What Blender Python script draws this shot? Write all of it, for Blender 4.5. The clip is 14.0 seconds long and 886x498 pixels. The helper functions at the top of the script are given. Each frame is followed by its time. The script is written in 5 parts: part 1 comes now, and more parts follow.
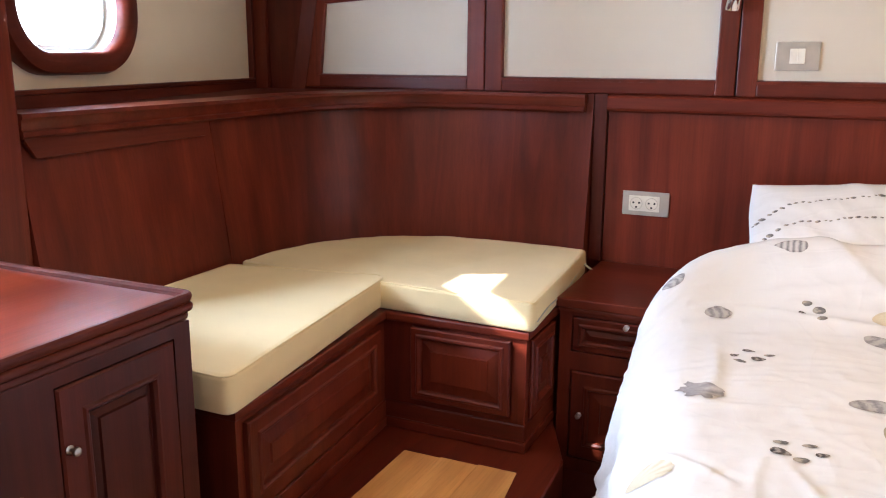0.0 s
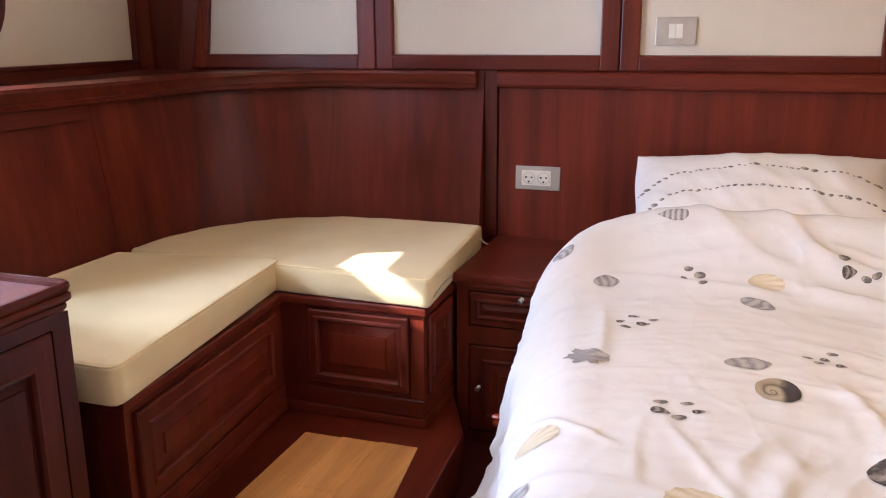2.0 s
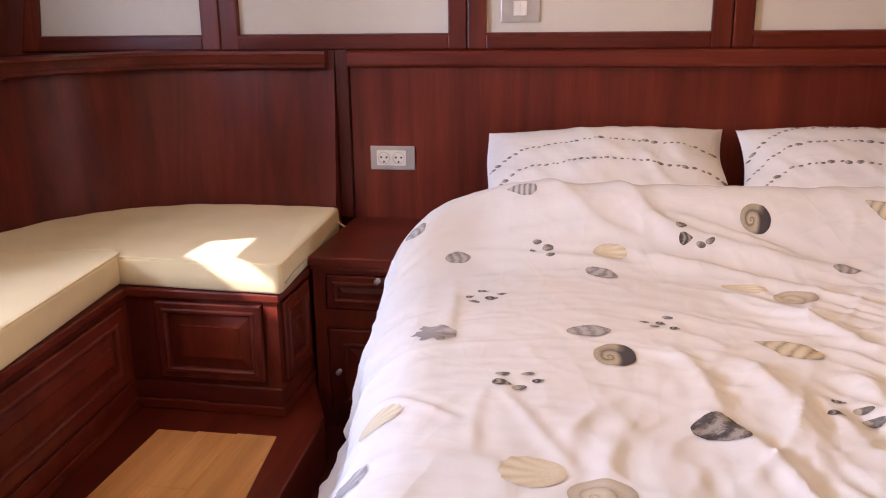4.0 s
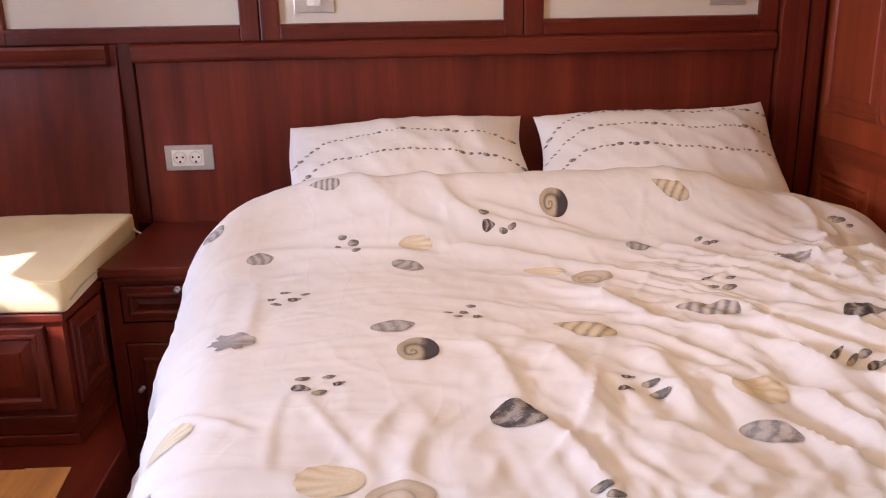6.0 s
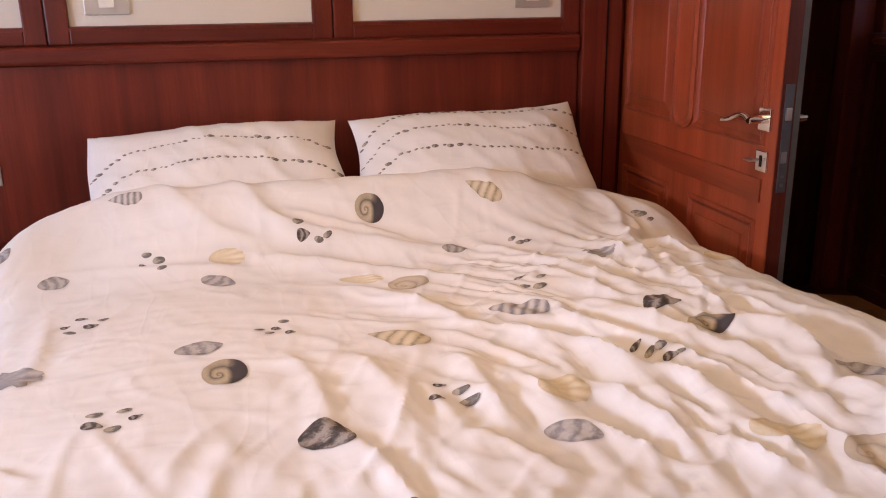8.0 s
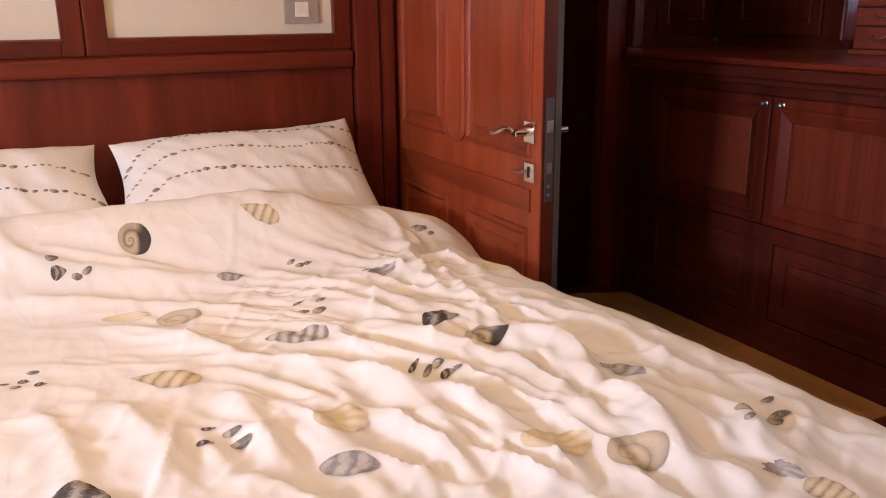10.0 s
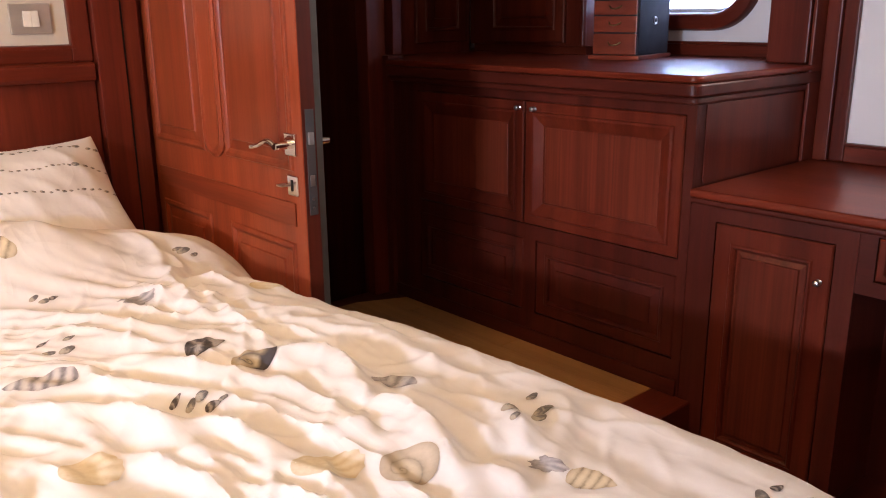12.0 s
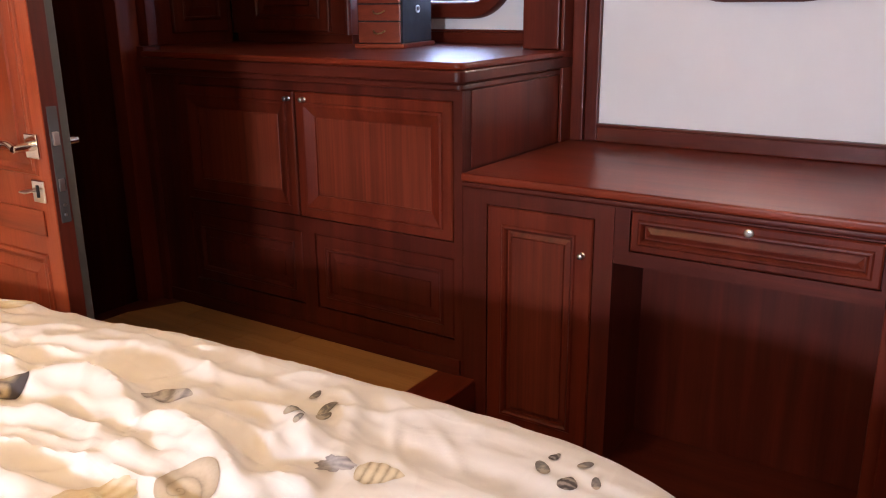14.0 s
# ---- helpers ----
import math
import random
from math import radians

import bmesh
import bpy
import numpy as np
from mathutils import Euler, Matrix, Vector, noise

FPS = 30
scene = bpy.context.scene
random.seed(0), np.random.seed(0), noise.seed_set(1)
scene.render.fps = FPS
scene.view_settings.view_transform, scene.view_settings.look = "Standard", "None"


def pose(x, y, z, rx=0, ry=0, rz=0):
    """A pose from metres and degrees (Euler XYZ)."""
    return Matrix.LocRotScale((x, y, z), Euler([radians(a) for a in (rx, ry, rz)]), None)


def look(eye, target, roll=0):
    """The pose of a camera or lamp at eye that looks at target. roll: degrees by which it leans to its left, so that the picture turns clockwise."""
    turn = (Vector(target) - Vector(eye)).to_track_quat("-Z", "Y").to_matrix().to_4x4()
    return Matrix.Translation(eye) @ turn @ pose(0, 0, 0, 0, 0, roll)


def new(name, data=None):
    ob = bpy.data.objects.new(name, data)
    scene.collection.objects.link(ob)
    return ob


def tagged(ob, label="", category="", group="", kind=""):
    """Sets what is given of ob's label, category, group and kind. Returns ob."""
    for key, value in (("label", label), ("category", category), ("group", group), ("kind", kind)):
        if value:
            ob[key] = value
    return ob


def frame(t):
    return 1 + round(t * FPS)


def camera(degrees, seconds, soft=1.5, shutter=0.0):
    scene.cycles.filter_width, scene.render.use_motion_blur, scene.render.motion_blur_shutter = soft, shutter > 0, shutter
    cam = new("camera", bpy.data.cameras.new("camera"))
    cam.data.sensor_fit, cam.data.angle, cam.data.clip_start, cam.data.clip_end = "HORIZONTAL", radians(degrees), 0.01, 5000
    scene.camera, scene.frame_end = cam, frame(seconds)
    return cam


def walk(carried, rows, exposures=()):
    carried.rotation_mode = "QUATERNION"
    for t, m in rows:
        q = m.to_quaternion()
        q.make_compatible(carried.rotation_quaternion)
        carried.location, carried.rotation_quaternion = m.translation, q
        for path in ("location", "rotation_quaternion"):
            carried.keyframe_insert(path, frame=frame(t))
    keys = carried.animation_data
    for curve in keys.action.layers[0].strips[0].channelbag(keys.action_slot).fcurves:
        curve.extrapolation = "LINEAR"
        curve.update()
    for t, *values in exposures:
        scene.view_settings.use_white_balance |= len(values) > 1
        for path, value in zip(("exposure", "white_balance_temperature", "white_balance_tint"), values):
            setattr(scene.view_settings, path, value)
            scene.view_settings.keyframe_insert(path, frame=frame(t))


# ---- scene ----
cam = camera(55.63, 14.0, soft=1.1)
PATH = [
    (0.0, pose(0.2239, -0.2879, 1.0707, 77.03, -0.31, 25.01)),
    (0.5, pose(0.2257, -0.2867, 1.0660, 76.65, -0.26, 23.89)),
    (1.0, pose(0.2388, -0.2866, 1.0659, 76.29, 0.03, 22.38)),
    (1.5, pose(0.2530, -0.2813, 1.0642, 76.03, 0.20, 20.58)),
    (2.0, pose(0.2660, -0.2787, 1.0655, 75.71, 0.24, 18.56)),
    (4.5, pose(0.3566, -0.2325, 1.0538, 74.17, 0.78, 7.75)),
    (5.0, pose(0.3710, -0.2215, 1.0523, 73.95, 0.89, 5.01)),
    (5.5, pose(0.3899, -0.2039, 1.0507, 73.85, 1.04, 1.79)),
    (6.0, pose(0.4061, -0.1872, 1.0508, 73.73, 1.08, -1.77)),
    (6.5, pose(0.4235, -0.1749, 1.0529, 73.53, 1.07, -4.83)),
    (7.0, pose(0.4397, -0.1652, 1.0563, 73.41, 0.99, -7.31)),
    (9.5, pose(0.5352, -0.1378, 1.0712, 73.80, 0.63, -22.92)),
    (10.0, pose(0.5520, -0.1283, 1.0720, 74.03, 0.57, -26.56)),
    (10.5, pose(0.5662, -0.1235, 1.0735, 74.23, 0.44, -30.19)),
    (11.0, pose(0.5802, -0.1183, 1.0740, 74.38, 0.43, -33.76)),
    (11.5, pose(0.5948, -0.1170, 1.0765, 74.50, 0.50, -37.51)),
    (12.0, pose(0.6101, -0.1192, 1.0771, 74.32, 0.62, -41.59)),
    (12.5, pose(0.6288, -0.1142, 1.0754, 74.01, 0.61, -45.76)),
    (13.0, pose(0.6404, -0.1128, 1.0734, 73.63, 0.68, -49.47)),
    (13.5, pose(0.6470, -0.1142, 1.0716, 73.39, 0.62, -53.22)),
    (14.0, pose(0.6469, -0.1138, 1.0733, 73.50, 0.51, -56.65)),
]
walk(cam, PATH, exposures=((0.0, 0.63, 5640, 17), (2.0, 0.40, 5740, 24), (5.0, 0.30, 5980, 33), (7.0, 0.31, 6030, 33), (9.5, 0.51, 6250, 31),
                           (11.5, 0.82, 6280, 28), (14.0, 1.02, 6420, 25)))

# ---- world, sun, exposure ----
def daylight():
    w = bpy.data.worlds.new("sky")
    scene.world = w
    w.use_nodes = True
    nt = w.node_tree
    sky = nt.nodes.new("ShaderNodeTexSky")
    sky.sky_type, sky.sun_disc = "NISHITA", False
    sky.sun_elevation, sky.sun_rotation = radians(SUN_ELEVATION), radians(SUN_ROTATION)
    bg = nt.nodes["Background"]
    nt.links.new(sky.outputs[0], bg.inputs[0])
    bg.inputs[1].default_value = 0.15


SUN_TO = Vector((0.30, 0.55, -0.80)).normalized()      # the way the sunbeam travels
SUN_ELEVATION = math.degrees(math.asin(-SUN_TO.z))
SUN_ROTATION = math.degrees(math.atan2(-SUN_TO.x, -SUN_TO.y))
daylight()
sun_lamp = new("sun", bpy.data.lights.new("sun", "SUN"))
sun_lamp.data.energy, sun_lamp.data.angle, sun_lamp.data.color = 9.0, radians(0.5), (1.0, 0.95, 0.86)
sun_lamp.matrix_world = look((0, 0, 6), Vector((0, 0, 6)) + SUN_TO)


def opening_light(name, eye, target, sx, sy, watts, color):
    lamp = new(name, bpy.data.lights.new(name, "AREA"))
    lamp.data.shape, lamp.data.size, lamp.data.size_y = "RECTANGLE", sx, sy
    lamp.data.energy, lamp.data.color = watts, color
    lamp.matrix_world = look(eye, target)
    return lamp


HULL_L, HULL_R, CEIL, LOW = -1.96, 3.46, 1.95, -0.15
DESK_HULL = 3.27                                        # lining behind the starboard desk, furred inwards
# the port lining above the corner seat narrows towards the stern
PORT_TURN = Matrix.Translation((-1.90, 2.5, 0)) @ Matrix.Rotation(radians(11.3), 4, "Z") @ Matrix.Translation((-HULL_L, -2.5, 0))
FILL_OPENING = (0.36, 0.96, 1.02, 1.62)                        # unseen ceiling opening added for a fill lamp over the bed
SUN_OPENING = (-1.42, -0.98, 0.50, 1.02)                    # unseen opening added so that sun reaches the side seat
# Added warm fill lamp above the bed; no such source is known.
opening_light("bed_fill_lamp", ((FILL_OPENING[0] + FILL_OPENING[1]) / 2, (FILL_OPENING[2] + FILL_OPENING[3]) / 2, CEIL + 0.02),
              ((FILL_OPENING[0] + FILL_OPENING[1]) / 2, (FILL_OPENING[2] + FILL_OPENING[3]) / 2, 0), 0.56, 0.56, 8.0, (1.0, 0.63, 0.21))
opening_light("port_skylight", PORT_TURN @ Vector((HULL_L - 0.055, 1.373, 1.204)), PORT_TURN @ Vector((0.5, 1.373, 1.204)), 0.46, 0.26, 9, (0.76, 0.88, 1.0))
opening_light("port_skylight_aft", (HULL_L - 0.055, 0.25, 1.175), (0.9, 0.25, 1.175), 0.46, 0.26, 71, (0.71, 0.86, 1.0))
opening_light("starboard_skylight", (HULL_R + 0.055, 1.70, 1.195), (2.4, 1.70, 1.195), 0.46, 0.26, 2.6, (0.50, 0.66, 1.0))
opening_light("starboard_skylight_aft", (DESK_HULL + 0.055, 0.50, 1.25), (1.6, 0.50, 1.25), 0.46, 0.26, 6.0, (1.0, 0.86, 0.70))
# Added fill lamp that brightens the port lining; no source known there.
opening_light("seat_fill_lamp", ((SUN_OPENING[0] + SUN_OPENING[1]) / 2, (SUN_OPENING[2] + SUN_OPENING[3]) / 2, CEIL - 0.004),
              ((SUN_OPENING[0] + SUN_OPENING[1]) / 2, (SUN_OPENING[2] + SUN_OPENING[3]) / 2, 0), 0.40, 0.46, 2.4, (1.0, 0.93, 0.82))
STERN_FILL = ((-1.20, -0.60), (0.0, 0.60))       # unseen openings added in the aft bulkhead for fill lamps
# Added fill lamps behind the bed's foot, without any known window.
for w0, w1 in STERN_FILL:
    opening_light("stern_fill_lamp", ((w0 + w1) / 2, -1.37, 1.32), ((w0 + w1) / 2, 1.0, 0.9), 0.56, 0.36, 2.6, (1.0, 0.72, 0.44))


# ---- materials ----
def shader(name, rough=0.5, metal=0.0):
    m = bpy.data.materials.new(name)
    m.use_nodes = True
    nt = m.node_tree
    b = nt.nodes["Principled BSDF"]
    b.inputs["Roughness"].default_value, b.inputs["Metallic"].default_value = rough, metal
    return m, nt, b


def node(nt, kind, **sets):
    n = nt.nodes.new(kind)
    for k, v in sets.items():
        n.inputs[k.replace("_", " ")].default_value = v
    return n


def ramp(nt, fac, stops):
    r = nt.nodes.new("ShaderNodeValToRGB")
    r.color_ramp.elements[0].position, r.color_ramp.elements[0].color = stops[0][0], (*stops[0][1], 1)
    r.color_ramp.elements[1].position, r.color_ramp.elements[1].color = stops[-1][0], (*stops[-1][1], 1)
    for p, c in stops[1:-1]:
        e = r.color_ramp.elements.new(p)
        e.color = (*c, 1)
    nt.links.new(fac, r.inputs[0])
    return r.outputs[0]


def mapped(nt, scale):
    tc = nt.nodes.new("ShaderNodeTexCoord")
    mp = nt.nodes.new("ShaderNodeMapping")
    mp.inputs["Scale"].default_value = scale
    nt.links.new(tc.outputs["Object"], mp.inputs[0])
    return mp.outputs[0]


def noise_tex(nt, vec, scale, detail=4.0, rough=0.5, warp=0.0):
    n = node(nt, "ShaderNodeTexNoise", Scale=scale, Detail=detail, Roughness=rough, Distortion=warp)
    nt.links.new(vec, n.inputs["Vector"])
    return n.outputs["Fac"]


def mix(nt, kind, fac, a, b):
    n = nt.nodes.new("ShaderNodeMix")
    n.data_type, n.blend_type = "RGBA", kind
    for sock, val in ((n.inputs[0], fac), (n.inputs[6], a), (n.inputs[7], b)):
        if isinstance(val, (int, float)):
            sock.default_value = val
        elif isinstance(val, tuple):
            sock.default_value = (*val, 1)
        else:
            nt.links.new(val, sock)
    return n.outputs[2]


def bumped(nt, b, height, strength, distance):
    n = node(nt, "ShaderNodeBump", Strength=strength, Distance=distance)
    nt.links.new(height, n.inputs["Height"])
    nt.links.new(n.outputs[0], b.inputs["Normal"])


def wood(name, axis, dark, mid, light, rough=0.36, coat=0.04, grain=1.0):
    """Varnished timber with its grain along one axis (0, 1, 2)."""
    m, nt, b = shader(name, rough)
    s = [9.0 * grain] * 3
    s[axis] = 0.55
    figure = noise_tex(nt, mapped(nt, s), 1.6, 6, 0.6, 0.6)
    s2 = [70.0] * 3
    s2[axis] = 3.0
    pores = noise_tex(nt, mapped(nt, s2), 2.5, 3, 0.6)
    broad = noise_tex(nt, mapped(nt, (1.7, 1.7, 1.7)), 1.0, 2)
    col = ramp(nt, figure, ((0.25, dark), (0.5, mid), (0.78, light)))
    tone = ramp(nt, broad, ((0.3, (0.80, 0.78, 0.76)), (0.7, (1.15, 1.12, 1.1))))
    col = mix(nt, "MULTIPLY", 1.0, col, tone)
    fine = ramp(nt, pores, ((0.35, (0.72, 0.66, 0.62)), (0.55, (1.04, 1.03, 1.02))))
    col = mix(nt, "MULTIPLY", 0.32, col, fine)
    s3 = [14.0] * 3
    s3[axis] = 0.25
    ribbon = ramp(nt, noise_tex(nt, mapped(nt, s3), 1.0, 2, 0.4), ((0.38, (0.84, 0.82, 0.80)), (0.62, (1.10, 1.11, 1.12))))
    col = mix(nt, "MULTIPLY", 0.8, col, ribbon)
    info = nt.nodes.new("ShaderNodeObjectInfo")
    each = ramp(nt, info.outputs["Random"], ((0.0, (0.86, 0.85, 0.84)), (1.0, (1.1, 1.1, 1.08))))
    col = mix(nt, "MULTIPLY", 1.0, col, each)
    nt.links.new(col, b.inputs["Base Color"])
    rg = ramp(nt, broad, ((0.3, (rough - 0.05,) * 3), (0.7, (rough + 0.08,) * 3)))
    nt.links.new(rg, b.inputs["Roughness"])
    b.inputs["Coat Weight"].default_value, b.inputs["Coat Roughness"].default_value = coat, 0.24
    b.inputs["Specular IOR Level"].default_value = 0.22
    bumped(nt, b, pores, 0.12, 0.002)
    return m


M_DARK, M_MID, M_LIGHT = (0.070, 0.0094, 0.0041), (0.117, 0.0171, 0.0071), (0.171, 0.0297, 0.0116)
MAHOG = [wood("mahogany_" + n, i, M_DARK, M_MID, M_LIGHT) for i, n in enumerate(("athwart", "fore_aft", "upright"))]
# Darker stained carcass wood; elsewhere its dark colour stands in for shade.
STAIN_SHADE = [wood("stained_shaded_mahogany_" + n, i, (0.050, 0.0080, 0.0044), (0.082, 0.0132, 0.0068), (0.120, 0.021, 0.0102), 0.40, 0.03) for i, n in enumerate(("athwart", "fore_aft", "upright"))]
MATT = wood("unpolished_mahogany", 1, (0.05, 0.008, 0.004), (0.085, 0.013, 0.0066), (0.12, 0.02, 0.01), 0.7, 0.0)
MAHOG_TOP = wood("polished_mahogany_top", 1, (0.112, 0.0145, 0.0058), (0.165, 0.024, 0.0088), (0.205, 0.034, 0.0125), 0.32, 0.12)
DOORWOOD = wood("door_mahogany", 2, (0.17, 0.0275, 0.0092), (0.245, 0.044, 0.0138), (0.315, 0.065, 0.021), 0.34, 0.2)
RIBBON = wood("ribbon_stripe_mahogany", 2, (0.095, 0.0155, 0.0075), (0.145, 0.026, 0.012), (0.20, 0.040, 0.0175), 0.36, 0.15, 4.0)
MAPLE = wood("maple_boards", 1, (0.50, 0.235, 0.07), (0.58, 0.29, 0.095), (0.64, 0.345, 0.13), 0.4, 0.1, 0.5)
CHARCOAL = wood("dark_lacquered_wood", 1, (0.012, 0.011, 0.014), (0.02, 0.017, 0.02), (0.032, 0.026, 0.028), 0.7, 0.0)
CABINET_RED = wood("red_box_wood", 1, (0.16, 0.026, 0.012), (0.24, 0.045, 0.02), (0.30, 0.065, 0.028), 0.3, 0.3)


def cloth(name, color, rough=0.85, weave=900.0, blotch=0.06, sheen=0.15):
    m, nt, b = shader(name, rough)
    broad = noise_tex(nt, mapped(nt, (1, 1, 1)), 3.5, 3)
    lo = tuple(c * (1 - blotch) for c in color)
    hi = tuple(min(1, c * (1 + blotch)) for c in color)
    nt.links.new(ramp(nt, broad, ((0.3, lo), (0.7, hi))), b.inputs["Base Color"])
    b.inputs["Sheen Weight"].default_value = sheen
    wrinkle = node(nt, "ShaderNodeBump", Strength=0.12 if sheen else 0.02, Distance=0.006)
    nt.links.new(noise_tex(nt, mapped(nt, (1.0, 2.2, 1.5)), 11, 4, 0.55, 1.0), wrinkle.inputs["Height"])
    fine = node(nt, "ShaderNodeBump", Strength=0.22, Distance=0.0006)
    nt.links.new(noise_tex(nt, mapped(nt, (1, 1, 1)), weave, 2), fine.inputs["Height"])
    nt.links.new(wrinkle.outputs[0], fine.inputs["Normal"])
    nt.links.new(fine.outputs[0], b.inputs["Normal"])
    return m


def cotton():
    """Soft white cotton with fine slack wrinkles."""
    m, nt, b = shader("white_cotton", 0.92)
    broad = noise_tex(nt, mapped(nt, (1, 1, 1)), 3.0, 3)
    nt.links.new(ramp(nt, broad, ((0.3, (0.73, 0.71, 0.685)), (0.7, (0.77, 0.752, 0.73)))), b.inputs["Base Color"])
    b.inputs["Sheen Weight"].default_value = 0.12
    heights = []
    for sx, sy, turn, size in ((7.0, 2.6, 0.5, 1.0), (11.0, 4.0, -0.4, 0.7), (5.0, 13.0, 0.25, 0.6)):
        tc = nt.nodes.new("ShaderNodeTexCoord")
        mp = nt.nodes.new("ShaderNodeMapping")
        mp.inputs["Scale"].default_value, mp.inputs["Rotation"].default_value = (sx, sy, 6.0), (0, 0, turn)
        nt.links.new(tc.outputs["Object"], mp.inputs[0])
        n = noise_tex(nt, mp.outputs[0], 1.0, 2, 0.4, 0.5)
        line = ramp(nt, n, ((0.44, (0, 0, 0)), (0.50, (size, size, size)), (0.56, (0, 0, 0))))
        heights.append(line)
    total = mix(nt, "ADD", 1.0, mix(nt, "ADD", 1.0, heights[0], heights[1]), heights[2])
    total = mix(nt, "ADD", 0.25, total, noise_tex(nt, mapped(nt, (1, 1, 1)), 60, 3))
    bumped(nt, b, total, 0.07, 0.008)
    return m


COTTON = cotton()
CREAM = cloth("cream_upholstery", (0.745, 0.595, 0.315), 0.85, 420, 0.07)
HULL_LINING = cloth("cream_hull_lining", (0.84, 0.75, 0.57), 0.55, 260, 0.02, 0.0)
WHITE_LINING = cloth("white_hull_lining", (0.78, 0.76, 0.75), 0.55, 260, 0.02, 0.0)
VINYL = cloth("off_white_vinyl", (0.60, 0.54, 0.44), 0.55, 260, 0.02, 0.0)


def plain(name, color, rough=0.4, metal=0.0, vary=0.08):
    m, nt, b = shader(name, rough, metal)
    broad = noise_tex(nt, mapped(nt, (1, 1, 1)), 22, 4)
    nt.links.new(ramp(nt, broad, ((0.3, tuple(c * (1 - vary) for c in color)), (0.7, tuple(min(1, c * (1 + vary)) for c in color)))), b.inputs["Base Color"])
    bumped(nt, b, noise_tex(nt, mapped(nt, (1, 1, 1)), 300, 2), 0.05, 0.0004)
    return m


CHROME = plain("chrome", (0.82, 0.80, 0.77), 0.12, 1.0, 0.03)
NICKEL = plain("satin_nickel", (0.62, 0.60, 0.57), 0.3, 1.0)
STEEL = plain("dull_steel", (0.10, 0.097, 0.10), 0.5, 0.7)
PLATE = plain("champagne_plate", (0.46, 0.42, 0.36), 0.35, 0.45)
IVORY = plain("ivory_plastic", (0.78, 0.74, 0.64), 0.35)
HOLE = plain("dark_recess", (0.008, 0.007, 0.006), 1.0)
GREY = plain("grey_green_edging", (0.09, 0.09, 0.08), 0.6)
# Unseen ceiling: cream tint added to warm the light that it bounces.
CEILING = cloth("bounce_tinted_ceiling", (0.72, 0.63, 0.47), 0.6, 200, 0.02, 0.0)


def glass():
    m, nt, b = shader("port_glass", 0.02)
    b.inputs["Transmission Weight"].default_value, b.inputs["IOR"].default_value = 1.0, 1.45
    b.inputs["Base Color"].default_value = (0.95, 0.98, 0.98, 1)
    return m


GLASS = glass()


# ---- mesh helpers ----
def thing(name, at, label, category, group="", kind=""):
    e = new(name)
    e.empty_display_size = 0.05
    e.matrix_world = Matrix.Translation(at)
    return tagged(e, label, category, group, kind)


def part(name, bm, material, parent=None, label="", smooth=False):
    bmesh.ops.recalc_face_normals(bm, faces=bm.faces)
    me = bpy.data.meshes.new(name)
    bm.to_mesh(me)
    bm.free()
    for m in (material if isinstance(material, (list, tuple)) else [material]):
        me.materials.append(m)
    if smooth:
        me.polygons.foreach_set("use_smooth", [True] * len(me.polygons))
        me.set_sharp_from_angle(angle=radians(38))
    ob = new(name, me)
    if parent is not None:
        ob.parent = parent
        bpy.context.view_layer.update()
        ob.matrix_parent_inverse = parent.matrix_world.inverted()
    if label:
        ob["label"] = label
    return ob


def add_box(bm, x0, x1, y0, y1, z0, z1, bevel=0.003, seg=2):
    g = bmesh.ops.create_cube(bm, size=1.0)
    for v in g["verts"]:
        v.co = Vector((x0 + (v.co.x + 0.5) * (x1 - x0), y0 + (v.co.y + 0.5) * (y1 - y0), z0 + (v.co.z + 0.5) * (z1 - z0)))
    if bevel > 0:
        es = list({e for v in g["verts"] for e in v.link_edges})
        bmesh.ops.bevel(bm, geom=es, offset=bevel, segments=seg, profile=0.6, affect="EDGES")
    return bm


def box(*a, **k):
    return add_box(bmesh.new(), *a, **k)


def prism(outline, z0, z1, bevel=0.0, seg=3, bm=None):
    bm = bm or bmesh.new()
    vs = [bm.verts.new((x, y, z0)) for x, y in outline]
    f = bm.faces.new(vs)
    ext = bmesh.ops.extrude_face_region(bm, geom=[f])
    top = [v for v in ext["geom"] if isinstance(v, bmesh.types.BMVert)]
    bmesh.ops.translate(bm, verts=top, vec=(0, 0, z1 - z0))
    if bevel > 0:
        es = [e for e in bm.edges if all(len(v.link_edges) for v in e.verts) and (abs(e.verts[0].co.z - e.verts[1].co.z) < 1e-6)]
        bmesh.ops.bevel(bm, geom=es, offset=bevel, segments=seg, profile=0.5, affect="EDGES")
    return bm


def loops(bm, rings, cap=True, close=False):
    """Bridges rings of equal length (each a closed loop of points); caps the last (and the first)."""
    rows = [[bm.verts.new(p) for p in r] for r in rings]
    n = len(rows[0])
    for a, b in zip(rows, rows[1:]):
        for i in range(n):
            bm.faces.new((a[i], a[(i + 1) % n], b[(i + 1) % n], b[i]))
    if cap:
        bm.faces.new(rows[-1])
    if close:
        bm.faces.new(list(reversed(rows[0])))
    return bm


def rect_rings(o, u, v, w, h, profile):
    o, u, v = Vector(o), Vector(u).normalized(), Vector(v).normalized()
    n = u.cross(v)
    return [[o + u * a + v * b + n * d for a, b in ((i, i), (w - i, i), (w - i, h - i), (i, h - i))] for i, d in profile]


